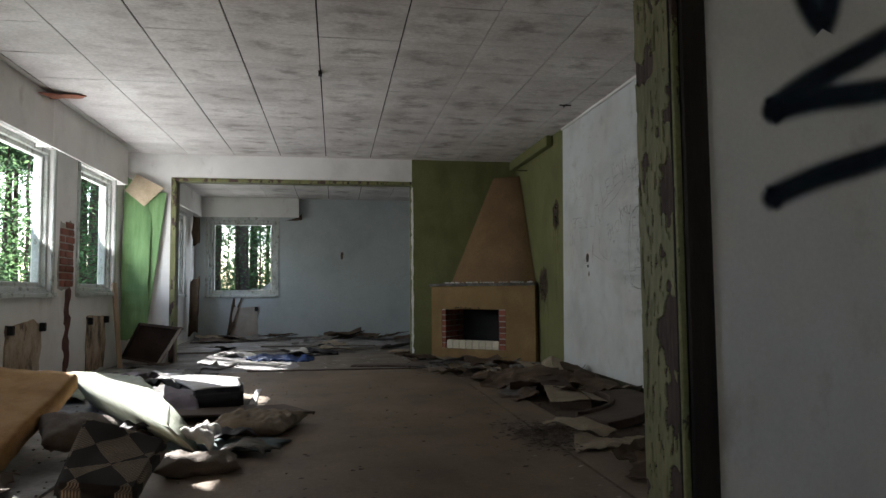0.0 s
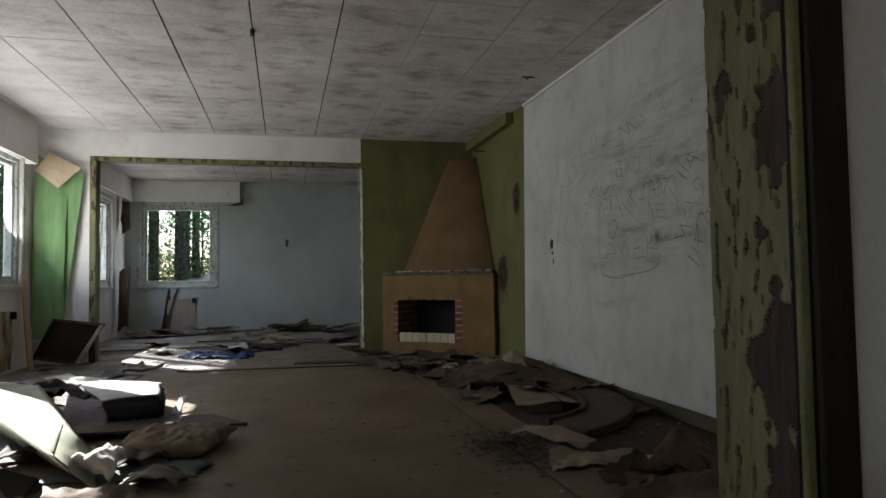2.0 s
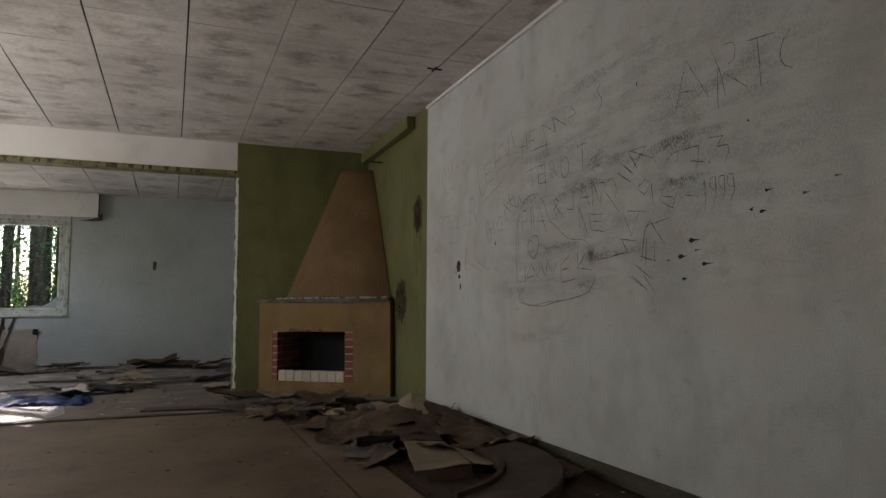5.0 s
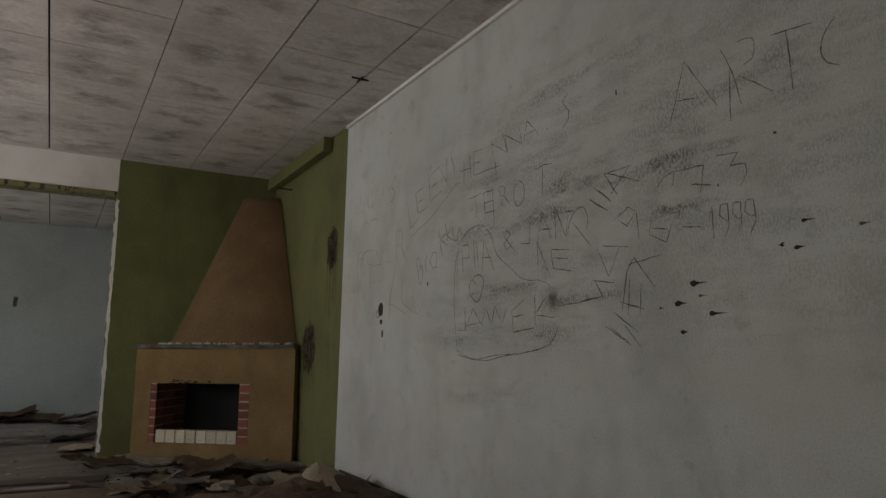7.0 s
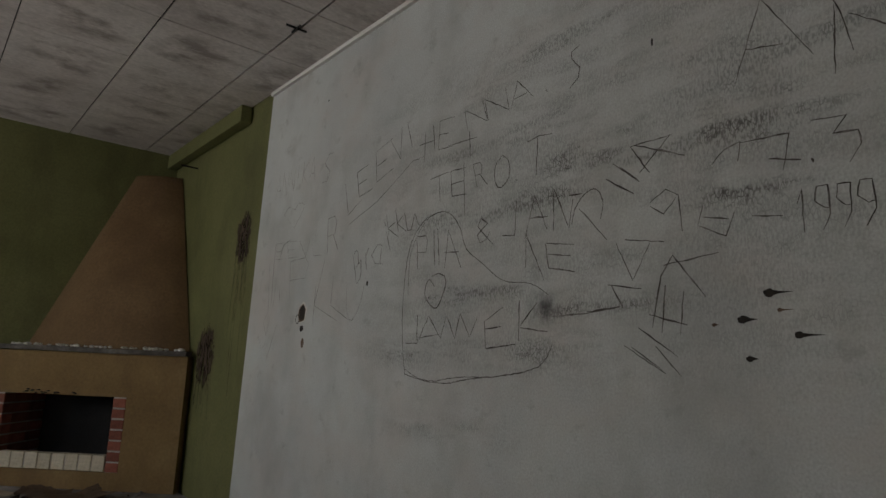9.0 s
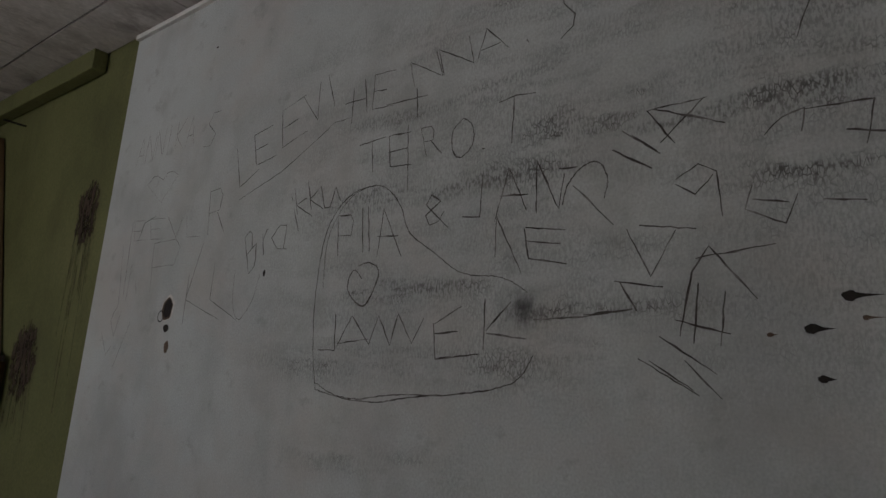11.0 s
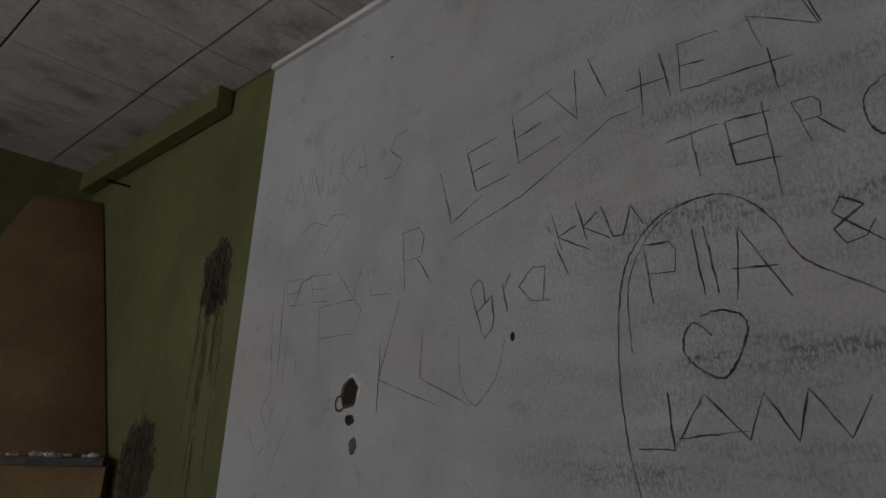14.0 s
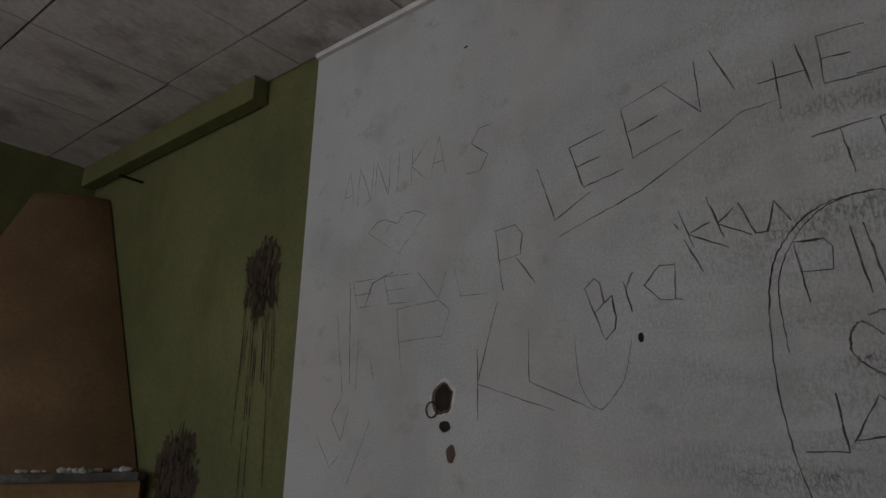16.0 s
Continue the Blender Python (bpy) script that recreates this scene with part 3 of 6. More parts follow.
frame_ = tagged(new("opening_frame"), "peeling olive green wooden frame of the wide opening", "door frame", kind="structure")
part("jamb", slab((-1.905, YP - 0.014, 0), (-1.835, YP + 0.175, 2.385), 0.004), m_peel, frame_)
part("head", slab((-1.905, YP - 0.014, 2.386), (1.298, YP + 0.175, 2.435), 0.004), m_peel, frame_)
dframe = tagged(new("doorway_frame"), "door frame with green paint peeling off dark wood", "door frame", kind="structure")
JX = 0.957
part("jamb", slab((JX, YN - 0.004, 0), (JX + 0.0165, YN + 0.156, 2.118), 0.003), m_darkwood, dframe)
part("jamb", slab((-0.799, YN - 0.004, 0), (-0.775, YN + 0.156, 2.118), 0.003), m_peel, dframe)
part("head", slab((-0.774, YN - 0.004, 2.094), (0.95, YN + 0.156, 2.118), 0.003), m_peel, dframe)
part("architrave", slab((0.975, YN - 0.022, 0), (1.036, YN - 0.001, 2.2), 0.004), m_darkwood, dframe, "dark stained trim board")
part("architrave", slab((-0.88, YN - 0.022, 0), (-0.80, YN - 0.001, 2.2), 0.004), m_darkwood, dframe, "dark stained trim board")
part("architrave", slab((-0.80, YN - 0.022, 2.12), (0.974, YN - 0.001, 2.2), 0.004), m_darkwood, dframe, "dark stained trim board")

# thick paint on the doorway jamb, split along the grain and fallen off in patches
m_jambpaint = material("old_green_gloss_paint", [(0.3, (0.128, 0.126, 0.056)), (0.5, (0.168, 0.165, 0.075)), (0.7, (0.205, 0.200, 0.098))], stretch=(1, 1, 0.35), size=9, bump=0.35, grain=60, rough=0.6)
m_jambbare = material("bared_brown_primer", [(0.3, (0.030, 0.019, 0.016)), (0.5, (0.050, 0.032, 0.027)), (0.7, (0.074, 0.050, 0.042))], stretch=(1, 1, 0.3), size=14, bump=0.4, grain=70, rough=0.75)


def cover(y, z):
    """How firmly the paint holds at a place on the jamb: below nought it is gone."""
    u = (y - YN) / 0.155
    patch = noise.noise(Vector((y * 11 + 3.1, z * 8.0, 2.0))) + 0.35 * noise.noise(Vector((y * 45, z * 30, 5.0)))
    slit = noise.noise(Vector((y * 95, z * 17, 8.0))) + 0.3 * noise.noise(Vector((y * 160, z * 60, 1.0)))
    return min(0.20 + 0.14 * u - patch, 0.30 + 0.16 * abs(u - 0.75) - slit)


NY, NZ = 52, 660
verts, faces, bare = [], [], []
for k in range(NZ + 1):
    for i in range(NY + 1):
        y, z = YN - 0.003 + 0.158 * i / NY, 0.004 + 2.08 * k / NZ
        f = cover(y, z)
        lift = 0.0 if f < 0 else 0.0022 + 0.0035 * math.exp(-f * 9) * max(0.0, 0.3 + noise.noise(Vector((y * 20, z * 12, 9.0)))) + 0.0006 * noise.noise(Vector((y * 70, z * 25, 3.0)))
        verts.append((JX - 0.0006 - lift, y, z))
        bare.append(f < 0)
for k in range(NZ):
    for i in range(NY):
        a = k * (NY + 1) + i
        faces.append((a, a + NY + 1, a + NY + 2, a + 1))
me = bpy.data.meshes.new("paint_layer")
me.from_pydata(verts, [], faces)
me.materials.append(m_jambpaint)
me.materials.append(m_jambbare)
me.polygons.foreach_set("material_index", [1 if sum(bare[v] for v in f) > 2 else 0 for f in faces])
paint = new("paint_layer", me)
paint.parent = dframe
tagged(paint, "thick flaking olive green paint, brown where bare")
part("jamb_edge", slab((JX + 0.001, YN - 0.016, 0.002), (JX + 0.0155, YN - 0.0045, 2.118), 0.002), m_peel, dframe)

trim = setting("trim", boxes(((XR - 0.022, YN + 0.16, ZC - 0.03), (XR - 0.001, YC, ZC - 0.006))), m_plaster, "thin white strip between wall and ceiling", "trim")
setting("trim_beam", slab((2.715, 7.49, 2.622), (2.794, YP - 0.014, ZC - 0.004), 0.004), m_green, "olive green boxed beam under the ceiling", "trim")

# ---- spray paint in the hall ----
m_spray = material("blue_black_spray_paint", [(0.3, (0.022, 0.034, 0.058)), (0.7, (0.036, 0.052, 0.084))], size=10, bump=0.05, rough=0.5)


def band(bm, pts, width, normal, lift=0.0015, taper=0.0, rnd=None):
    """A flat brush stroke along pts, in the plane across normal."""
    nrm = Vector(normal)
    pts = [Vector(p) for p in pts]
    vs = []
    for i, p in enumerate(pts):
        d = (pts[min(i + 1, len(pts) - 1)] - pts[max(i - 1, 0)]).normalized()
        w = nrm.cross(d) * width / 2 * (1 - taper * abs(2 * i / (len(pts) - 1) - 1)) * (rnd.uniform(0.6, 1.35) if rnd else 1)
        vs.append((bm.verts.new(p + w + nrm * lift), bm.verts.new(p - w + nrm * lift)))
    for (a, b), (c, d) in zip(vs, vs[1:]):
        bm.faces.new((a, b, d, c))


bm = bmesh.new()
band(bm, [(1.302 + 0.012 * noise.noise(Vector((k * 0.7, 0, 0))), YP - 0.012, 0.05 + k * 0.047) for k in range(50)], 0.028, (0, -1, 0), 0.002, 0.1, random.Random(2))
part("torn_edge", bm, m_plaster, wall_opening, "ragged pale plaster edge")

for width, alpha, lift in ((0.084, 0.07, 0.0007), (0.074, 0.11, 0.0010), (0.064, 0.16, 0.0013), (0.054, 0.22, 0.0016), (0.044, 0.32, 0.0019), (0.034, 0.38, 0.0022), (0.022, 0.38, 0.0025)):
    m = m_spray.copy()
    m.node_tree.nodes["Principled BSDF"].inputs["Alpha"].default_value = alpha
    bm = bmesh.new()
    for p, q in (((1.20, 1.305), (1.62, 1.56)), ((1.20, 1.300), (1.62, 1.40)), ((1.19, 1.105), (1.62, 1.265)), ((1.275, 1.60), (1.34, 1.50)), ((1.38, 1.62), (1.34, 1.50))):
        band(bm, [(p[0] + (q[0] - p[0]) * k / 8, YN, p[1] + (q[1] - p[1]) * k / 8 + 0.006 * math.sin(k * 0.8)) for k in range(9)], width, (0, -1, 0), lift, 0.15)
        cap = [bm.verts.new((p[0] + 0.004 + width * 0.40 * math.sin(0.2 * k), YN - lift + 0.0001, p[1] + width * 0.40 * math.cos(0.2 * k))) for k in range(0, 32)]
        bm.faces.new(cap)
    part("spray_paint", bm, m, wall_doorway, "blue-black sprayed strokes with soft edges")

# ---- corner fireplace ----
FP = pose(1.57, 9.13, 0, 0, 0, math.degrees(math.atan2(-1.01, 1.16)))
fp = thing("corner_fireplace", "ochre plastered corner fireplace with tall tan tapered hood", "fireplace", FP)
bm = boxes(((-0.01, 0, 0), (1.55, 0.12, 0.125)), ((-0.01, 0, 0.655), (1.55, 0.12, 0.965)))
for x0, x1 in ((-0.01, 0.16), (1.13, 1.55)):
    box(bm, (x0, 0, 0.125), (x1, 0.12, 0.655))
bmesh.ops.remove_doubles(bm, verts=bm.verts[:], dist=0.0005)
part("front", bm, m_yellow, fp, "ochre painted front, sooty at the opening")
bm = bmesh.new()
tri = [(0.0, 0.121), (1.54, 0.121), (0.92, 0.80)]
lo = [bm.verts.new((*p, 0.90)) for p in tri]
hi = [bm.verts.new((*p, 0.965)) for p in tri]
bm.faces.new(lo[::-1])
bm.faces.new(hi)
for i in range(3):
    bm.faces.new((lo[i], lo[(i + 1) % 3], hi[(i + 1) % 3], hi[i]))
part("top", bm, m_concrete, fp)
part("firebox", boxes(((0.05, 0.50, 0.0), (1.30, 0.60, 0.89)), ((0.10, 0.121, 0.125), (0.155, 0.50, 0.80)), ((1.14, 0.121, 0.125), (1.19, 0.50, 0.80)), ((0.16, 0.121, 0.70), (1.13, 0.50, 0.76)), ((0.16, 0.121, 0.06), (1.13, 0.50, 0.124))), m_soot, fp, "soot-black fire chamber")
part("mantel", sheet_bm([(-0.03, -0.03, 0.968), (1.58, -0.03, 0.968), (1.50, 0.20, 0.968), (0.06, 0.20, 0.968)], 0.035, 32, 4, 0, 0.006, 3, 0.05), m_mantel, fp, "chipped grey mantel slab")
bm = bmesh.new()
COR = FP.inverted() @ Vector((2.79, 9.145, 0))
rows = []
for k in range(25):
    s = k / 24
    e = s
    L = Vector((1.84 + (2.47 - 1.84) * e, 9.148, 0))
    R = Vector((2.792, 8.24 + (8.92 - 8.24) * e, 0))
    row = []
    for i in range(21):
        u = i / 20
        mid = L.lerp(R, u)
        bulge = (0.17 * (1 - s) + 0.05 * s) * (1 - abs(2 * u - 1) ** 2.6)
        p = FP.inverted() @ (mid + Vector((-0.657, -0.754, 0)) * bulge)
        row.append(bm.verts.new((p.x, p.y, 0.985 + (2.50 - 0.985) * s)))
    rows.append(row)
for a, b in zip(rows, rows[1:]):
    for i in range(20):
        bm.faces.new((a[i], a[i + 1], b[i + 1], b[i]))
cap = bm.verts.new((COR.x, COR.y, 2.53))
for i in range(20):
    bm.faces.new((rows[-1][i], rows[-1][i + 1], cap))
part("hood", bm, m_hood, fp, "tan plastered hood, narrowing upwards", smooth=True)
rnd = random.Random(4)


def brick_mesh(name, l, w, h, m):
    return mesh(name, slab((0, 0, 0), (l, w, h), 0.004), m)


bk_side = brick_mesh("brick", 0.058, 0.115, 0.064, m_brick)
bk_wide = brick_mesh("brick", 0.096, 0.115, 0.064, m_brick)
bk_deep = brick_mesh("brick", 0.05, 0.185, 0.064, m_brick)
bk_pale = brick_mesh("brick", 0.092, 0.08, 0.112, m_palebrick)


def piece(me, parent, m):
    ob = new("brick", me)
    ob.parent = parent
    ob.matrix_local = m
    return ob


for k in range(7):
    z = 0.127 + k * 0.0755
    piece(bk_side, fp, pose(0.161, 0.001, z, 0, 0, rnd.uniform(-1, 1)))
    piece(bk_wide, fp, pose(1.032, 0.001, z, 0, 0, rnd.uniform(-1, 1)))
    for j in range(2):
        piece(bk_deep, fp, pose(0.166 + rnd.uniform(-0.003, 0.003), 0.122 + 0.19 * j, z))
for k in range(8):
    piece(bk_pale, fp, pose(0.228 + k * 0.1, 0.012 + rnd.uniform(-0.004, 0.004), 0.126))
part("mortar", boxes(((0.162, 0.004, 0.126), (0.215, 0.118, 0.654)), ((1.035, 0.004, 0.126), (1.125, 0.118, 0.654)), ((0.24, 0.02, 0.126), (1.02, 0.085, 0.23)), ((0.163, 0.122, 0.126), (0.21, 0.49, 0.654))), m_mortar, fp)
m_crumb = material("broken_white_plaster", [(0.3, (0.42, 0.40, 0.37)), (0.7, (0.62, 0.60, 0.56))], size=20, bump=0.5, vary=0.2, island=True)


def lumps(bm, centre, r, rnd, flat=0.7):
    base = len(bm.verts)
    res = bmesh.ops.create_icosphere(bm, subdivisions=1, radius=r)
    for v in res["verts"]:
        v.co = Vector((v.co.x * rnd.uniform(0.7, 1.3), v.co.y * rnd.uniform(0.7, 1.3), v.co.z * flat * rnd.uniform(0.6, 1.2))) + Vector(centre)


bm = bmesh.new()
for k in range(70):
    u = rnd.uniform(0.16, 1.48)
    lumps(bm, (u, 0.055 + rnd.uniform(-0.05, 0.05) - 0.06 * math.sin(math.pi * (u - 0.1) / 1.4), 1.012), rnd.uniform(0.008, 0.022), rnd)
tagged(part("plaster_debris", bm, m_crumb, fp, "white plaster crumbs along the mantel"), kind="stuff")
bm = bmesh.new()
for k in range(22):
    lumps(bm, (rnd.uniform(0.35, 0.8), -0.001, 0.655 + rnd.uniform(0.0, 0.03)), rnd.uniform(0.006, 0.016), rnd, 0.5)
tagged(part("soot_mark", bm, m_soot, fp, "sooty blisters over the opening"), kind="stuff")

# ---- writing scratched into the right wall ----
m_scratch = material("scratched_pencil_line", [(0.3, (0.035, 0.029, 0.025)), (0.5, (0.085, 0.075, 0.068)), (0.66, (0.26, 0.25, 0.24))], size=14, bump=0.4, grain=200)
m_faint = material("faint_scratched_line", [(0.3, (0.07, 0.06, 0.05)), (0.5, (0.16, 0.15, 0.135)), (0.68, (0.40, 0.40, 0.39))], size=16, bump=0.4, grain=200)
GLYPH = {
    "A": "00 36 60;12 52", "B": "00 06;06 36 45 33 03;33 53 41 30 00", "E": "60 00 06 66;03 43", "F": "00 06 56;03 43", "H": "00 06;60 66;03 63",
    "I": "20 26", "J": "01 20 41 46", "K": "00 06;66 03 60", "L": "06 00 50", "N": "00 06 60 66", "M": "00 06 33 66 60", "O": "20 02 04 26 46 64 62 40 20",
    "P": "00 06 46 55 43 03", "R": "00 06 46 55 43 03;33 60", "S": "00 30 52 33 14 36 66", "T": "30 36;06 66", "V": "06 30 66", "W": "06 20 34 40 66",
    "U": "06 01 30 61 66", "Z": "06 66 00 60", "1": "14 36 30", "7": "06 66 20;13 53", "9": "20 52 56 16 04 33 53", "3": "06 56 33 53 51 20 00", "-": "03 53",
    ".": "20 21", "&": "60 14 26 45 12 20 41 53", "r": "00 04;03 24 34", "a": "44 24 02 20 40;44 40 50", "i": "20 24;25 26", "k": "00 06;44 02 50", "u": "04 01 20 41;44 40",
    "h": "30 04 15 25 34 45 55 64 30",
}
SR = random.Random(8)


def scratch(bm, pts, width=0.005):
    """One hand-drawn stroke on the wall: pts are (y, z), with a slight tremble and doubled passes."""
    out = []
    for (a, b), (c, d) in zip(pts, pts[1:]):
        n = max(2, int(math.hypot(c - a, d - b) / 0.02))
        out += [(a + (c - a) * k / n + SR.uniform(-1, 1) * 0.0014, b + (d - b) * k / n + SR.uniform(-1, 1) * 0.0014) for k in range(n)]
    out.append(pts[-1])
    band(bm, [(XR, y, z) for y, z in out], width * SR.uniform(0.75, 1.1), (-1, 0, 0), 0.0007 + SR.uniform(0, 0.0004), 0.45, SR)


def write(text, start, end, height, lean=0.0, width=0.0042, fill=0.74):
    """Words of a stroke alphabet from start to end, each (y, z) on the baseline; y falls to the right."""
    bm = bmesh.new()
    (y0, z0), (y1, z1) = start, end
    n = len(text)
    for i, ch in enumerate(text):
        if ch == " ":
            continue
        a = i / n
        by, bz = y0 + (y1 - y0) * a, z0 + (z1 - z0) * a
        wy, wz = (y1 - y0) / n * fill, (z1 - z0) / n * fill
        for stroke in GLYPH[ch].split(";"):
            pts = []
            for p in stroke.split():
                u, v = int(p[0]) / 6 + SR.uniform(-0.03, 0.03), int(p[1]) / 6 + SR.uniform(-0.02, 0.02)
                pts.append((by + wy * u - lean * height * v, bz + wz * u + height * v))
            scratch(bm, pts, width)
    return part("scratched_writing", bm, m_scratch if width > 0.0034 else m_faint, wall_right)


def mark(*strokes, width=0.0042):
    bm = bmesh.new()
    for s in strokes:
        scratch(bm, s, width)
    return part("scratched_line", bm, m_scratch if width > 0.0034 else m_faint, wall_right)


def rounded(points, n=6):
    """Extra points between, along a smooth curve."""
    out = []
    for i in range(len(points) - 1):
        p = [Vector(points[min(max(i + k, 0), len(points) - 1)]) for k in (-1, 0, 1, 2)]
        for k in range(n):
            t = k / n
            q = 0.5 * (2 * p[1] + (p[2] - p[0]) * t + (2 * p[0] - 5 * p[1] + 4 * p[2] - p[3]) * t * t + (3 * p[1] - p[0] - 3 * p[2] + p[3]) * t ** 3)
            out.append((q.x, q.y))
    return out + [tuple(points[-1])]


write("ANNIKA", (6.969, 1.97), (6.441, 1.996), 0.153, 0.07, 0.0029, 0.8)
write("S", (6.366, 1.964), (6.244, 1.962), 0.160, 0.04, 0.0037, 0.8)
write("h", (6.798, 1.738), (6.467, 1.749), 0.174, -0.14, 0.0029, 0.8)
write("EEVL", (6.868, 1.574), (6.245, 1.541), 0.103, -0.24, 0.0029, 0.8)
write("R", (6.242, 1.541), (6.098, 1.546), 0.201, -0.11, 0.0042, 0.8)
write("P", (6.654, 1.315), (6.32, 1.323), 0.231, -0.07, 0.0029, 0.8)
mark([(6.266, 1.51), (6.348, 1.268), (6.087, 1.178)], [(6.343, 1.377), (6.349, 1.161)], [(6.161, 1.416), (6.166, 1.264), (5.969, 1.174)], width=0.0037)
mark(rounded([(6.015, 1.383), (6.006, 1.245), (5.96, 1.177), (5.91, 1.211), (5.874, 1.265), (5.852, 1.349)]), width=0.0029)
mark([(6.968, 1.556), (6.929, 1.267), (6.983, 1.191), (6.932, 1.113), (6.892, 1.236)], [(7.055, 1.134), (6.98, 1.024), (6.937, 1.067)], [(6.794, 1.175), (6.897, 0.97)], [(6.855, 1.459), (6.866, 1.282)], [(6.798, 1.384), (6.78, 1.315)], width=0.0034)
mark([(6.832, 1.569), (6.794, 1.656), (6.696, 1.681)], [(6.906, 1.675), (6.897, 1.304)], width=0.0042)
mark([(6.102, 1.907), (6.051, 1.729), (5.932, 1.79)], width=0.0050)
write("E", (5.953, 1.809), (5.828, 1.829), 0.139, -0.29, 0.0050, 1)
write("E", (5.793, 1.858), (5.654, 1.897), 0.158, -0.15, 0.0050, 1)
mark([(5.694, 2.049), (5.601, 1.934), (5.602, 2.09)], [(5.559, 2.106), (5.509, 1.965)], [(6.044, 1.675), (5.785, 1.755), (5.593, 1.851), (5.503, 1.9), (5.417, 1.903)], width=0.0050)
mark([(5.411, 2.015), (5.412, 1.877)], [(5.358, 2.039), (5.337, 1.905)], [(5.455, 1.964), (5.343, 1.961)], width=0.0050)
write("E", (5.313, 1.91), (5.212, 1.905), 0.131, 0.02, 0.0050, 1)
write("B", (5.923, 1.36), (5.86, 1.406), 0.147, -0.35, 0.0050, 1)
write("r", (5.841, 1.425), (5.78, 1.472), 0.123, -0.22, 0.0046, 1)
write("a", (5.805, 1.443), (5.681, 1.439), 0.139, 0.06, 0.0050, 1)
write("i", (5.661, 1.496), (5.618, 1.509), 0.139, -0.42, 0.0046, 1)
write("k", (5.665, 1.567), (5.561, 1.545), 0.108, -0.25, 0.0050, 1)
write("k", (5.586, 1.575), (5.507, 1.567), 0.119, -0.27, 0.0050, 1)
mark([(5.544, 1.66), (5.513, 1.573), (5.487, 1.574), (5.462, 1.645), (5.433, 1.589)], width=0.0054)
write("P", (5.424, 1.389), (5.329, 1.382), 0.147, -0.10, 0.0054, 1)
mark([(5.319, 1.55), (5.302, 1.392)], [(5.292, 1.554), (5.272, 1.393)], [(5.235, 1.374), (5.218, 1.534), (5.128, 1.365)], [(5.238, 1.44), (5.146, 1.435)], width=0.0054)
mark(rounded([(5.297, 1.301), (5.333, 1.334), (5.359, 1.302), (5.352, 1.254), (5.282, 1.209), (5.234, 1.273), (5.224, 1.329), (5.27, 1.355), (5.319, 1.346)]), width=0.0059)
mark([(5.406, 1.186), (5.401, 1.063), (5.482, 1.064)], [(5.387, 1.083), (5.327, 1.178), (5.242, 1.084)], [(5.387, 1.086), (5.243, 1.101)], width=0.0059)
mark([(5.242, 1.084), (5.206, 1.177), (5.152, 1.082), (5.123, 1.181), (5.062, 1.087), (5.019, 1.165)], [(4.981, 1.147), (4.966, 1.043), (4.811, 1.059)], width=0.0059)
mark([(4.981, 1.144), (4.878, 1.196)], [(4.973, 1.117), (4.888, 1.124)], [(4.797, 1.217), (4.797, 1.071)], [(4.79, 1.125), (4.71, 1.205)], [(4.79, 1.117), (4.659, 1.102)], width=0.0059)
mark(rounded([(5.48, 0.932), (5.314, 0.906), (5.174, 0.907), (5.061, 0.926), (4.846, 0.949), (4.718, 0.976), (4.669, 1.006), (4.637, 1.058)]), width=0.0054)
mark(rounded([(5.478, 0.953), (5.39, 0.92), (5.278, 0.91), (5.141, 0.929), (4.914, 0.94)]), rounded([(5.475, 0.927), (5.509, 1.087), (5.518, 1.281), (5.496, 1.465), (5.439, 1.56), (5.359, 1.613), (5.26, 1.621)]), width=0.0050)
mark(rounded([(5.484, 1.279), (5.481, 1.446), (5.422, 1.558), (5.347, 1.611), (5.257, 1.622), (5.193, 1.59), (5.142, 1.53), (5.099, 1.442), (4.991, 1.365), (4.884, 1.296), (4.76, 1.278), (4.696, 1.253), (4.659, 1.228)]), width=0.0054)
mark([(5.36, 1.784), (5.234, 1.792)], [(5.299, 1.792), (5.286, 1.672)], [(5.22, 1.79), (5.204, 1.679), (5.11, 1.672)], [(5.22, 1.792), (5.121, 1.788)], [(5.216, 1.732), (5.13, 1.733)], [(5.136, 1.813), (5.119, 1.586)], width=0.0050)
write("R", (5.048, 1.688), (4.986, 1.687), 0.103, -0.29, 0.0050, 1)
mark(rounded([(4.905, 1.79), (4.945, 1.753), (4.942, 1.688), (4.91, 1.661), (4.867, 1.694), (4.869, 1.757), (4.905, 1.79)]), width=0.0046)
mark([(4.832, 1.675), (4.819, 1.674)], [(4.775, 1.812), (4.711, 1.821), (4.649, 1.814)], [(4.721, 1.816), (4.725, 1.672)], [(5.245, 1.912), (5.057, 1.904)], [(5.107, 1.944), (5.097, 1.833)], width=0.0050)
write("&", (5.057, 1.462), (4.944, 1.442), 0.097, 0.01, 0.0050, 1)
mark([(4.823, 1.591), (4.828, 1.462), (4.894, 1.469)], [(4.776, 1.44), (4.731, 1.597), (4.669, 1.464)], [(4.761, 1.516), (4.665, 1.509)], [(4.638, 1.451), (4.639, 1.605), (4.569, 1.455), (4.552, 1.552)], width=0.0054)
mark(rounded([(4.557, 1.463), (4.54, 1.52), (4.498, 1.564), (4.452, 1.567), (4.427, 1.519), (4.437, 1.465)]), width=0.0050)
mark([(4.526, 1.514), (4.473, 1.459), (4.411, 1.392)], [(4.769, 1.333), (4.769, 1.455), (4.68, 1.282)], [(4.671, 1.411), (4.547, 1.393)], [(4.672, 1.374), (4.561, 1.357)], [(4.656, 1.323), (4.541, 1.299)], [(4.675, 1.409), (4.658, 1.321)], width=0.0054)
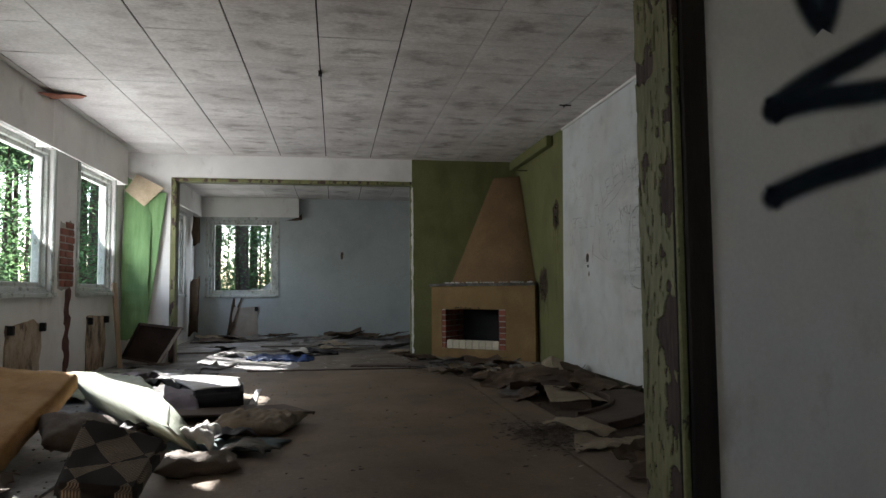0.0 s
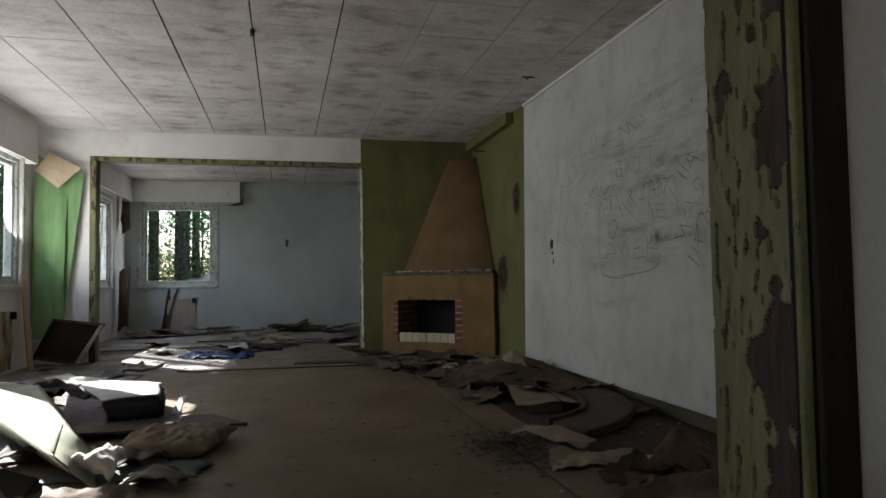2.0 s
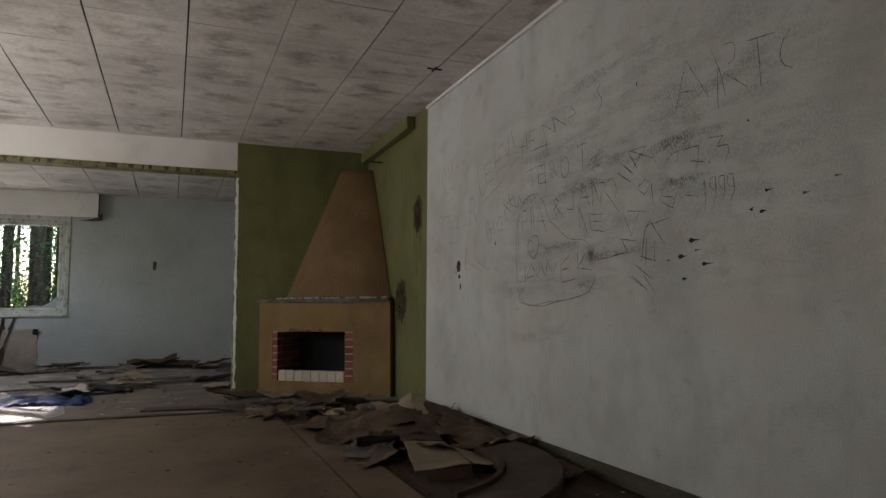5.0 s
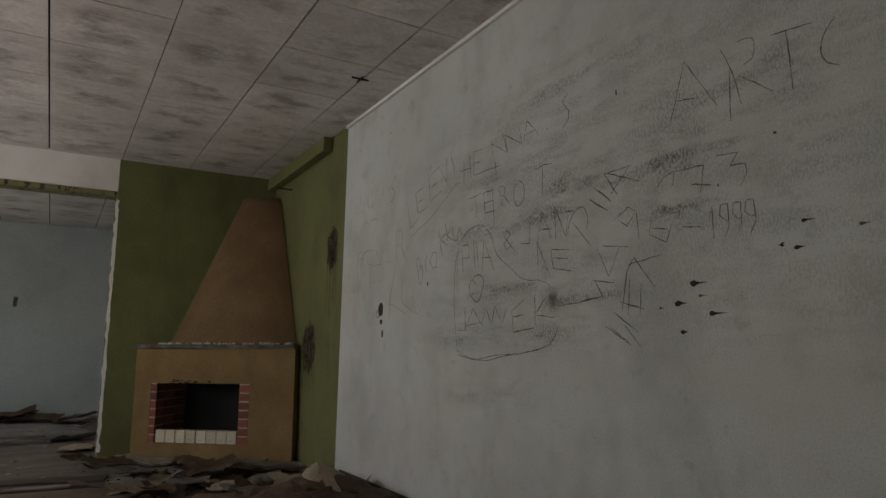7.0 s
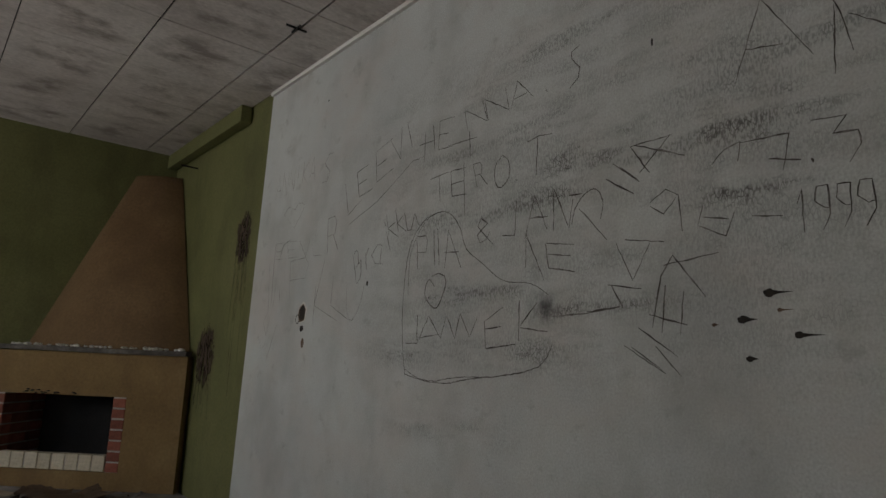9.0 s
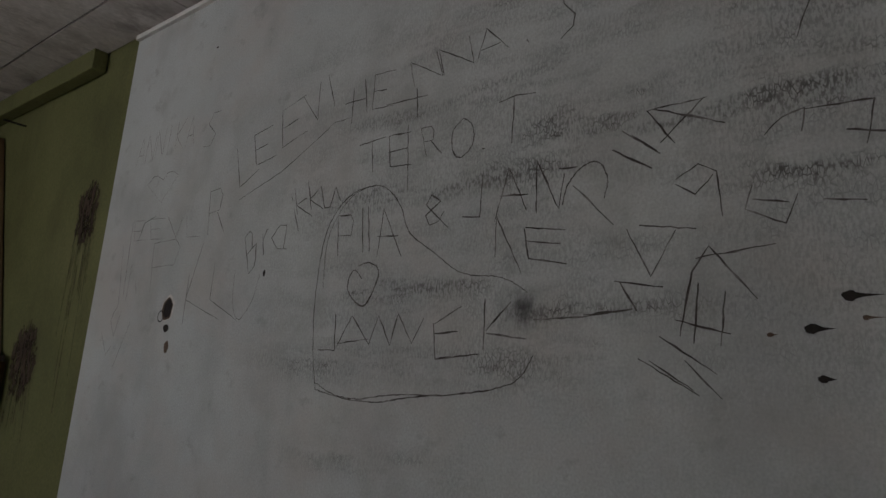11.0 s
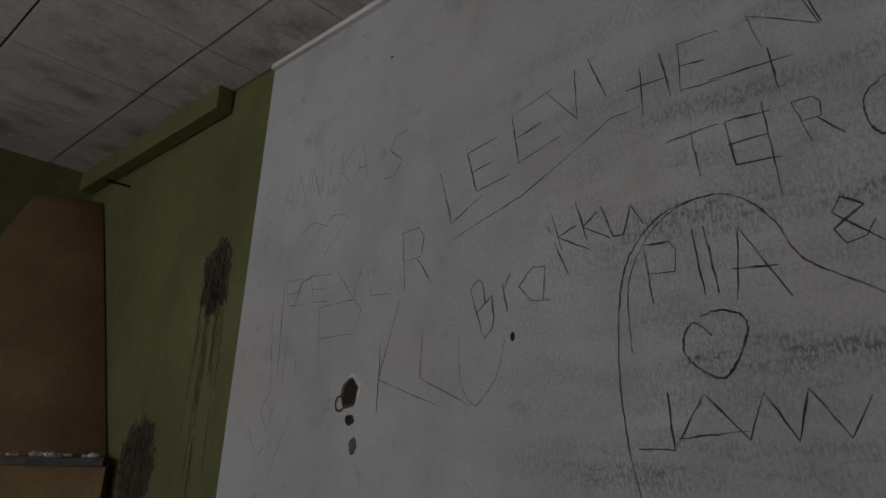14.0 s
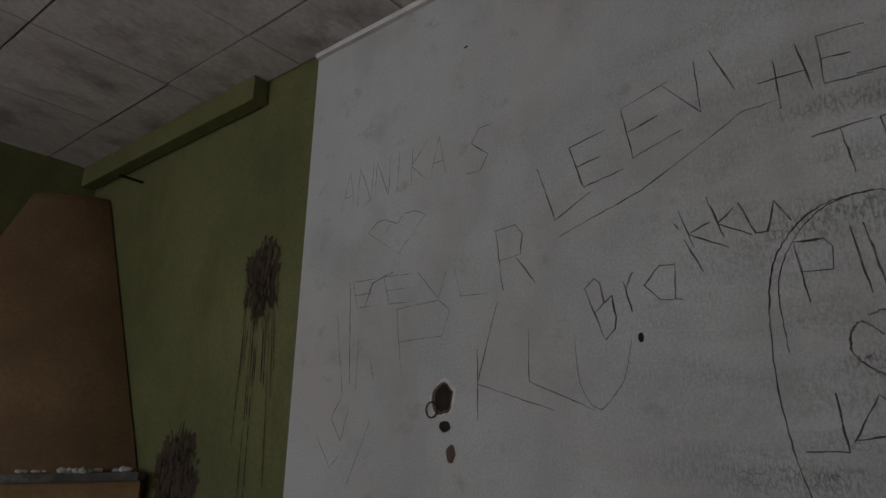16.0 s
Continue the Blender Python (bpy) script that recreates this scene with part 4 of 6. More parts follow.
mark([(4.639, 1.153), (4.493, 1.159), (4.362, 1.176)], [(4.493, 1.163), (4.362, 1.174)], [(4.571, 1.569), (4.514, 1.565)], width=0.0062)
write("NNA", (5.119, 1.947), (4.732, 1.984), 0.098, -0.28, 0.0046, 0.9)
mark([(4.685, 1.996), (4.677, 1.982)], [(4.523, 2.115), (4.563, 2.1), (4.563, 2.071), (4.527, 2.026), (4.532, 1.99), (4.572, 1.96)], width=0.0046)
mark([(4.345, 1.384), (4.206, 1.361)], [(4.377, 1.378), (4.316, 1.254), (4.254, 1.363)], [(4.41, 1.245), (4.286, 1.226)], [(4.395, 1.242), (4.351, 1.169)], width=0.0050)
mark([(4.249, 1.108), (4.218, 1.257), (4.179, 1.316)], [(4.208, 1.29), (4.037, 1.31)], [(4.179, 1.317), (4.078, 1.189)], [(4.146, 1.21), (4.158, 1.087)], [(4.258, 1.146), (4.136, 1.113)], [(4.203, 1.231), (4.217, 1.091)], width=0.0050)
mark([(4.297, 1.109), (4.168, 1.023)], [(4.348, 1.055), (4.208, 0.975)], [(4.322, 1.051), (4.219, 0.985)], [(4.24, 1.055), (4.159, 0.97)], width=0.0050)
mark([(4.322, 1.684), (4.251, 1.583)], [(4.322, 1.684), (4.171, 1.687)], [(4.307, 1.686), (4.132, 1.612)], [(4.179, 1.689), (4.287, 1.591)], [(4.387, 1.642), (4.288, 1.562)], [(4.414, 1.594), (4.309, 1.527)], [(4.361, 1.625), (4.296, 1.571)], width=0.0054)
mark([(4.049, 1.565), (4.011, 1.601), (3.965, 1.611), (3.974, 1.558)], [(3.965, 1.608), (3.836, 1.604), (3.855, 1.507)], [(3.891, 1.547), (3.809, 1.526)], [(3.785, 1.523), (3.78, 1.512)], [(3.781, 1.624), (3.7, 1.615), (3.731, 1.576), (3.675, 1.571), (3.67, 1.538), (3.698, 1.495)], width=0.0050)
mark([(4.252, 1.487), (4.197, 1.521), (4.157, 1.496), (4.145, 1.384)], [(4.253, 1.478), (4.205, 1.444), (4.164, 1.489)], [(4.08, 1.449), (4.097, 1.394), (4.015, 1.353), (3.988, 1.418)], [(4.079, 1.416), (4.005, 1.4)], [(3.942, 1.399), (3.862, 1.387)], width=0.0050)
write("1999", (3.83, 1.338), (3.636, 1.336), 0.110, -0.03, 0.0046, 0.85)
mark([(3.973, 1.785), (3.892, 2.013), (3.765, 1.799)], [(3.942, 1.876), (3.838, 1.856)], [(3.739, 1.999), (3.696, 1.891), (3.673, 1.777)], [(3.71, 1.916), (3.717, 1.729)], width=0.0048)
mark(rounded([(3.679, 2.0), (3.618, 1.989), (3.619, 1.926), (3.656, 1.909)]), [(3.677, 1.878), (3.606, 1.822), (3.56, 1.783)], [(3.553, 1.971), (3.421, 1.954)], [(3.502, 1.968), (3.495, 1.852), (3.494, 1.766)], rounded([(3.35, 1.941), (3.383, 1.905), (3.399, 1.852), (3.383, 1.811), (3.348, 1.788)]), width=0.0048)
# gouges and holes in the plaster, as flat discs; hole shadow is in the colour
m_hole = material("hole_shadow_plaster", [(0.3, (0.012, 0.010, 0.009)), (0.7, (0.03, 0.024, 0.02))], size=20, bump=0.5)
m_gouge = material("bared_brown_plaster", [(0.3, (0.07, 0.045, 0.03)), (0.7, (0.17, 0.12, 0.085))], size=25, bump=0.6)


def gouge(name, y, z, ry, rz, m, tail=0.0, lift=0.0012):
    bm = bmesh.new()
    c = bm.verts.new((XR - lift, y, z))
    ring = []
    for k in range(18):
        a = 2 * math.pi * k / 18
        r = 1 + 0.28 * noise.noise(Vector((math.cos(a) * 2 + y * 9, math.sin(a) * 2, z * 9)))
        ring.append(bm.verts.new((XR - lift, y - math.cos(a) * ry * r - (tail if k == 0 else tail * 0.25 if k in (1, 17) else 0), z + math.sin(a) * rz * r)))
    for k in range(18):
        bm.faces.new((c, ring[k], ring[(k + 1) % 18]))
    return part(name, bm, m, wall_right)


gouge("chipped_rim", 6.480, 1.236, 0.050, 0.060, m_crumb, 0, 0.0008)
gouge("gouge", 6.482, 1.232, 0.042, 0.051, m_gouge, 0, 0.0011)
gouge("hole", 6.478, 1.234, 0.032, 0.042, m_hole, 0, 0.0018)
gouge("hole", 6.472, 1.147, 0.022, 0.017, m_hole)
gouge("gouge", 6.452, 1.066, 0.018, 0.026, m_gouge)
gouge("gouge", 5.825, 1.353, 0.008, 0.013, m_hole)
for y, z, r, t in ((3.906, 1.190, 0.017, 0.05), (3.977, 1.123, 0.017, 0.03), (3.836, 1.081, 0.015, 0.05), (3.961, 1.021, 0.013, 0.012), (4.057, 1.111, 0.008, 0.01), (3.566, 1.283, 0.012, -0.03), (3.521, 1.268, 0.012, 0.02), (3.493, 1.347, 0.010, 0.03), (3.564, 1.644, 0.008, 0.0), (3.88, 1.145, 0.008, 0.03), (3.33, 1.31, 0.009, 0.02), (3.20, 1.35, 0.008, 0.02)):
    gouge("gouge", y, z, r * 0.8, r * 0.62, m_hole if r > 0.009 else m_gouge, t)
# ring of wire in the hole and two nails
ring = bmesh.new()
for k in range(16):
    a, b = 2 * math.pi * k / 16, 2 * math.pi * (k + 1) / 16
    band(ring, [(XR - 0.004, 6.522 - 0.022 * math.cos(t), 1.200 + 0.024 * math.sin(t)) for t in (a, b)], 0.005, (-1, 0, 0), 0.002)
part("wire_loop", ring, m_soot, wall_right)
gouge("nail", 6.36, 2.457, 0.010, 0.004, m_hole)
gouge("nail", 4.236, 2.013, 0.004, 0.014, m_hole)


# ---- broken places on the window wall ----
rnd = random.Random(21)
bkL = mesh("brick", slab((0, 0, 0), (0.02, 0.215, 0.064), 0.006), m_brick)
bkS = mesh("brick", slab((0, 0, 0), (0.02, 0.125, 0.064), 0.006), m_brick)
for k in range(9):
    z = 0.98 + k * 0.0755
    for me, y in ((bkL, 7.19), (bkS, 7.415)) if k % 2 else ((bkS, 7.20), (bkL, 7.335)):
        if k == 8 and y < 7.3 or k == 5 and me is bkS and y < 7.3:
            continue
        piece(me, wall_left, pose(XL - 0.008 + rnd.uniform(-0.004, 0.004), y + rnd.uniform(-0.01, 0.01), z, 0, 0, rnd.uniform(-1.5, 1.5)))
part("mortar", sheet_bm([(XL, 7.17, 0.96), (XL, 7.57, 0.97), (XL, 7.53, 1.66), (XL, 7.21, 1.64)], 0.004, 8, 14, 0, 0.002, 2, 0.09, 6, (1, 0, 0)), m_mortar, wall_left, "bared mortar behind fallen plaster")
m_rust = material("bared_red_brick_crack", [(0.3, (0.042, 0.015, 0.011)), (0.6, (0.112, 0.042, 0.029)), (0.8, (0.154, 0.070, 0.049))], size=9, bump=0.6)
bm = bmesh.new()
band(bm, [(XL, 7.42 + 0.03 * noise.noise(Vector((0, 0, k * 0.31))) + 0.02 * math.sin(k), 0.98 - k * 0.05) for k in range(20)], 0.16, (1, 0, 0), 0.003, 0.2, rnd)
part("crack", bm, m_rust, wall_left, "ragged crack baring red brick")
m_hardb = material("stained_brown_fibreboard", [(0.3, (0.17, 0.11, 0.065)), (0.45, (0.32, 0.24, 0.165)), (0.6, (0.44, 0.36, 0.27))], stretch=(1, 1, 0.5), size=6, bump=0.3)
layered(m_hardb, (0.05, 0.03, 0.02), (1, 1, 0.6), 5.0, 0.52, 0.62, strength=0.85)
for n_, (y0, y1) in enumerate(((4.3, 4.9), (6.12, 6.78), (7.95, 8.52))):
    t = thing("wall_board", "torn brown fibreboard patch below the window", "wall board", group="boards below the windows")
    part("board", sheet_bm([(XL + 0.003, y0, 0.03), (XL + 0.003, y1, 0.03), (XL + 0.003, y1 + 0.02, 0.66), (XL + 0.003, y0 + 0.01, 0.65)], 0.014, 8, 10, 0, 0.006, 5 + n_, 0.08, 5, (1, 0, 0)), m_hardb, t)
    for y in (y0 + 0.02, y1 - 0.02):
        part("hook", slab((XL + 0.02, y - 0.02, 0.56), (XL + 0.07, y + 0.02, 0.64), 0.004), m_soot, t)
bm = sheet_bm([(-2.345, 6.30, 2.69), (-2.05, 6.52, 2.737), (-2.12, 6.62, 2.738), (-2.35, 6.52, 2.70)], 0.006, 8, 6, 0, 0.006, 9, 0.2, 8)
solid("torn_ceiling_paper", bm, material("rust_red_torn_paper", [(0.3, (0.20, 0.055, 0.025)), (0.7, (0.38, 0.16, 0.09))], size=8, bump=0.4), "rust-red torn board edge hanging below the ceiling", "torn paper")
m_greenpaper = material("green_wallpaper", [(0.3, (0.12, 0.22, 0.085)), (0.5, (0.17, 0.29, 0.12)), (0.7, (0.22, 0.35, 0.16))], stretch=(6, 6, 0.5), size=3, bump=0.15)
m_tan = material("tan_paper_back", [(0.3, (0.42, 0.33, 0.215)), (0.5, (0.52, 0.42, 0.29)), (0.7, (0.58, 0.485, 0.35))], size=4, bump=0.2)
w = thing("hanging_wallpaper", "green wallpaper peeling off the wall, folded tan side out", "wallpaper")
part("strip", sheet_bm([(-2.46, YP - 0.13, 0.32), (-2.15, YP - 0.10, 0.36), (-2.12, YP - 0.07, 2.30), (-2.46, YP - 0.08, 2.44)], 0.004, 12, 24, -0.02, 0.03, 2, 0.03, 2.2, (0, -1, 0)), m_greenpaper, w)
part("strip", sheet_bm([(-2.20, YP - 0.07, 0.50), (-2.15, YP - 0.07, 0.50), (-1.95, YP - 0.05, 2.22), (-2.24, YP - 0.06, 2.25)], 0.004, 8, 18, 0.0, 0.015, 4, 0.0, 2.2, (0, -1, 0)), m_greenpaper, w)
part("folded_flap", sheet_bm([(-2.20, YP - 0.14, 2.03), (-1.965, YP - 0.12, 2.27), (-2.32, YP - 0.05, 2.46), (-2.44, YP - 0.15, 2.23)], 0.005, 10, 10, 0.0, 0.015, 6, 0.0, 4, (0, -1, 0)), m_tan, w, "stiff tan flap folded forward")
strip = thing("leaning_batten", "bare wooden batten leaning against the window wall", "batten")
part("batten", sheet_bm([(-2.36, 8.62, 0.0), (-2.33, 8.67, 0.0), (-2.46, 8.80, 1.04), (-2.49, 8.75, 1.04)], 0.02, 2, 8, 0, 0, 0, 0, 1, (0.9, -0.3, 0.1)), m_wood, strip)

# ---- drawer lying on its side ----
m_drawer = material("dark_brown_panel", [(0.3, (0.020, 0.013, 0.010)), (0.7, (0.042, 0.028, 0.022))], size=5, bump=0.15, rough=0.85, spec=0.12)
m_edge = material("pale_worn_edge", [(0.3, (0.25, 0.21, 0.17)), (0.7, (0.42, 0.37, 0.31))], size=9, bump=0.2)
BL, BR, TR, TL = (Vector(p) for p in ((-2.40, 8.92, 0.09), (-1.93, 8.84, 0.0), (-1.67, 8.93, 0.46), (-2.20, 8.97, 0.53)))
up_ = (BR - BL).cross(TL - BL).normalized()
d = thing("drawer", "dark brown wooden drawer tipped up on the floor", "drawer")


def rim(p, q, toward, wide, m, label=""):
    """One rim board of the drawer, standing out of its bottom panel."""
    inward = ((toward - p) - (q - p) * ((toward - p).dot(q - p) / (q - p).length_squared)).normalized() * wide
    part("rim_board", sheet_bm([p, q, q + inward, p + inward] if (q - p).cross(inward).dot(up_) > 0 else [p, p + inward, q + inward, q], 0.05, 2, 2, 0, 0, 0, 0, 1, up_), m, d, label)


part("bottom_panel", sheet_bm([BL, BR, TR, TL], 0.012, 6, 6, 0, 0.003, 3, 0, 3, up_), m_drawer, d)
rim(BR, TR, BL, 0.030, m_edge, "pale worn side board")
rim(BL, BR, TL, 0.028, m_board, "brown front board")
rim(TL, TR, BL, 0.028, m_board, "brown back board")
rim(BL, TL, BR, 0.024, m_drawer)

# ---- heap below the windows ----
m_foam = material("yellowed_foam", [(0.3, (0.255, 0.129, 0.037)), (0.5, (0.357, 0.198, 0.065)), (0.7, (0.425, 0.258, 0.102))], size=5, bump=0.5, grain=120)
m_sage = material("sage_green_cover", [(0.3, (0.24, 0.265, 0.20)), (0.5, (0.31, 0.335, 0.265)), (0.7, (0.37, 0.395, 0.325))], size=4, bump=0.25, grain=140)
m_linen = material("dirty_white_linen", [(0.3, (0.52, 0.50, 0.48)), (0.5, (0.66, 0.65, 0.63)), (0.7, (0.74, 0.73, 0.71))], size=4, bump=0.25, grain=150)
m_beige = material("beige_pillow_cloth", [(0.3, (0.128, 0.095, 0.065)), (0.5, (0.187, 0.146, 0.102)), (0.7, (0.246, 0.200, 0.146))], size=6, bump=0.3, grain=120)
layered(m_beige, (0.060, 0.042, 0.028), (1, 1, 1), 7.0, 0.50, 0.66, strength=0.7)
m_brownc = material("brown_cushion_cloth", [(0.3, (0.075, 0.055, 0.042)), (0.5, (0.115, 0.088, 0.068)), (0.7, (0.15, 0.118, 0.092))], size=6, bump=0.4, grain=120)
m_darkcloth = material("black_upholstery", [(0.3, (0.016, 0.015, 0.017)), (0.7, (0.035, 0.033, 0.036))], size=6, bump=0.3, grain=120)
m_mauve = material("mauve_grey_cloth", [(0.3, (0.12, 0.10, 0.115)), (0.5, (0.18, 0.155, 0.17)), (0.7, (0.24, 0.21, 0.225))], size=5, bump=0.3, grain=130)
m_teal = material("dark_teal_sheet", [(0.3, (0.045, 0.065, 0.068)), (0.7, (0.09, 0.12, 0.125))], size=4, bump=0.2)
m_blue = material("blue_cloth", [(0.3, (0.008, 0.018, 0.055)), (0.5, (0.015, 0.036, 0.115)), (0.7, (0.028, 0.065, 0.20))], size=7, bump=0.3, grain=130)
m_grey = material("grey_lino_scrap", [(0.3, (0.07, 0.064, 0.058)), (0.5, (0.12, 0.11, 0.10)), (0.7, (0.20, 0.19, 0.175))], size=4, bump=0.25)
m_paper = material("yellowed_paper", [(0.3, (0.210, 0.170, 0.117)), (0.5, (0.296, 0.246, 0.178)), (0.7, (0.383, 0.326, 0.246))], size=4, bump=0.2)
m_brownpaper = material("brown_torn_paper", [(0.3, (0.051, 0.033, 0.020)), (0.5, (0.090, 0.059, 0.037)), (0.7, (0.143, 0.100, 0.064))], size=4, bump=0.25)
m_plaid = material("plaid_weave", [(0.3, (0.24, 0.18, 0.125)), (0.5, (0.32, 0.25, 0.18)), (0.7, (0.38, 0.30, 0.225))], size=8, bump=0.3, grain=160)
n, l = m_plaid.node_tree.nodes, m_plaid.node_tree.links
tc, mp, ck, wv, mx, mx2 = (n.new(k) for k in ("ShaderNodeTexCoord", "ShaderNodeMapping", "ShaderNodeTexChecker", "ShaderNodeTexWave", "ShaderNodeMix", "ShaderNodeMix"))
mp.inputs["Rotation"].default_value = (0, 0, 0.82)
l.new(tc.outputs["Object"], mp.inputs[0])
ck.inputs["Scale"].default_value = 6.6
ck.inputs[1].default_value, ck.inputs[2].default_value = (1, 1, 1, 1), (0, 0, 0, 1)
wv.inputs["Scale"].default_value = 34
l.new(mp.outputs[0], ck.inputs[0])
l.new(mp.outputs[0], wv.inputs[0])
old = n["Principled BSDF"].inputs["Base Color"].links[0].from_socket
mx.data_type = mx2.data_type = "RGBA"
mx.inputs[7].default_value, mx2.inputs[7].default_value = (0.025, 0.022, 0.02, 1), (0.05, 0.04, 0.032, 1)
l.new(wv.outputs[1], mx2.inputs[0])
l.new(old, mx2.inputs[6])
l.new(ck.outputs[1], mx.inputs[0])
l.new(mx2.outputs[2], mx.inputs[6])
l.new(mx.outputs[2], n["Principled BSDF"].inputs["Base Color"])

solid("foam_mattress", pad_bm([(-1.34, 3.42, 0.0), (-1.375, 4.62, 0.30), (-2.06, 4.75, 0.36), (-2.11, 3.6, 0.18)], 0.105, 0.014, 18, 0.024, 3), m_foam, "curled slab of yellowed mattress foam, sunlit", "mattress", smooth=True)
bm = pad_bm([(-1.86, 5.74, 0.012), (-0.645, 3.86, -0.095), (-0.77, 4.42, -0.055), (-1.34, 5.80, -0.025)], 0.275, 0.012, 18, 0.012, 5)
for v in bm.verts:
    v.co.z = max(v.co.z, 0.001)
    if v.co.z < 0.03:
        v.co.x, v.co.y = v.co.x + 0.14, v.co.y + 0.09
solid("sage_mattress", bm, m_sage, "sage green mattress slab on the rubbish heap", "mattress", smooth=True)
solid("plaid_cushion", pad_bm([(-0.93, 3.10, 0.03), (-0.60, 3.09, 0.00), (-0.57, 3.51, 0.13), (-0.95, 3.50, 0.25)], 0.075, 0.03, 18, 0.018, 7), m_plaid, "brown and black plaid woven cushion", "cushion", smooth=True)
solid("brown_cushion", cushion_bm(0.42, 0.24, 0.09, 0.5, 0.02, 3), m_brownc, "grimy brown cushion with burst seams", "cushion", pose(-0.46, 3.62, 0.0, 2, 3, 14), smooth=True)
solid("brown_cushion", cushion_bm(0.42, 0.36, 0.14, 0.5, 0.02, 6), m_brownc, "flattened brown cushion wedged under a plaid one", "cushion", pose(-1.16, 4.02, 0.08, 14, 10, 30), smooth=True)
solid("white_rag", sheet_bm([(-0.66, 4.06, 0.03), (-0.46, 4.02, 0.03), (-0.43, 4.20, 0.06), (-0.60, 4.26, 0.07)], 0.04, 12, 12, -0.03, 0.05, 4, 0.15, 9), m_linen, "wadded white rag in a sun patch", "rag", smooth=True)
solid("teal_sheet", sheet_bm([(-0.80, 4.10, 0.004), (-0.12, 3.98, 0.004), (-0.06, 4.22, 0.01), (-0.72, 4.44, 0.012)], 0.008, 16, 10, 0, 0.012, 5, 0.12, 6), m_teal, "dark teal vinyl sheet, crumpled on the floor", "vinyl sheet", smooth=True)
solid("pillow", cushion_bm(0.54, 0.50, 0.104, 0.42, 0.021, 2, 56), m_beige, "dirty beige pillow, lumpy and frayed", "pillow", pose(-0.27, 4.63, 0.0, 0, 0, -14), smooth=True)
# dusty seat top, its grey lightened to carry the sun's glare
m_sunlitgrey = material("dusty_grey_upholstery", [(0.3, (0.38, 0.375, 0.37)), (0.5, (0.47, 0.465, 0.46)), (0.7, (0.54, 0.535, 0.53))], size=6, bump=0.3, grain=140)
seat = thing("seat_cushion", "black upholstered seat cushion with top paled as if sunlit", "cushion")
part("side", pad_bm([(-0.82, 5.26, 0.0), (-0.46, 5.40, 0.0), (-0.55, 6.04, 0.0), (-1.24, 6.28, 0.0)], 0.168, 0.045, 12, 0.005, 2), m_darkcloth, seat, smooth=True)
part("top_cover", sheet_bm([(-0.81, 5.30, 0.169), (-0.49, 5.43, 0.169), (-0.57, 6.01, 0.169), (-1.20, 6.24, 0.169)], 0.006, 14, 14, -0.012, 0.004, 4, 0.04, 6), m_sunlitgrey, seat, "dusty grey top fabric, paled as if sunlit", smooth=True)
solid("bent_paper", sheet_bm([(-0.45, 5.62, 0.0), (-0.39, 5.60, 0.0), (-0.37, 5.80, 0.10), (-0.42, 5.84, 0.09)], 0.003, 6, 8, 0.01, 0.006, 3, 0.05, 8, (0.8, -0.5, 0.2)), m_linen, "small bent piece of white paper leaning on the cushion", "paper scrap", smooth=True)
solid("grey_blanket", sheet_bm([(-1.72, 5.86, 0.24), (-1.30, 5.62, 0.27), (-1.22, 6.02, 0.20), (-1.60, 6.30, 0.16)], 0.008, 20, 18, 0.0, 0.05, 8, 0.10, 7), m_mauve, "crumpled grey-lilac blanket on the mattress end", "blanket", smooth=True)
solid("black_rag", sheet_bm([(-1.30, 5.66, 0.20), (-1.02, 5.50, 0.18), (-0.96, 5.80, 0.14), (-1.22, 5.98, 0.16)], 0.008, 18, 16, 0.0, 0.06, 12, 0.16, 8), m_darkcloth, "black crumpled rag between the cushions", "rag", smooth=True)
solid("mauve_cloth", sheet_bm([(-0.98, 4.96, 0.02), (-0.74, 5.14, 0.02), (-0.80, 5.40, 0.17), (-1.06, 5.50, 0.17)], 0.006, 12, 14, 0.0, 0.03, 3, 0.05, 6), m_mauve, "mauve-grey cloth draped over a cushion", "cloth", smooth=True)
solid("brown_board", sheet_bm([(-1.02, 4.86, 0.05), (0.08, 5.14, 0.0), (-0.16, 5.50, 0.0), (-1.02, 5.16, 0.05)], 0.016, 10, 4, 0, 0.004, 1, 0.03), m_board, "flat brown hardboard offcut on the floor", "board")
solid("brown_board", sheet_bm([(-1.1, 4.52, 0.0), (-0.60, 4.60, 0.0), (-0.62, 4.70, 0.0), (-1.1, 4.64, 0.0)], 0.016, 8, 3, 0, 0.004, 2, 0.03), m_board, "narrow brown board end under the heap", "board")
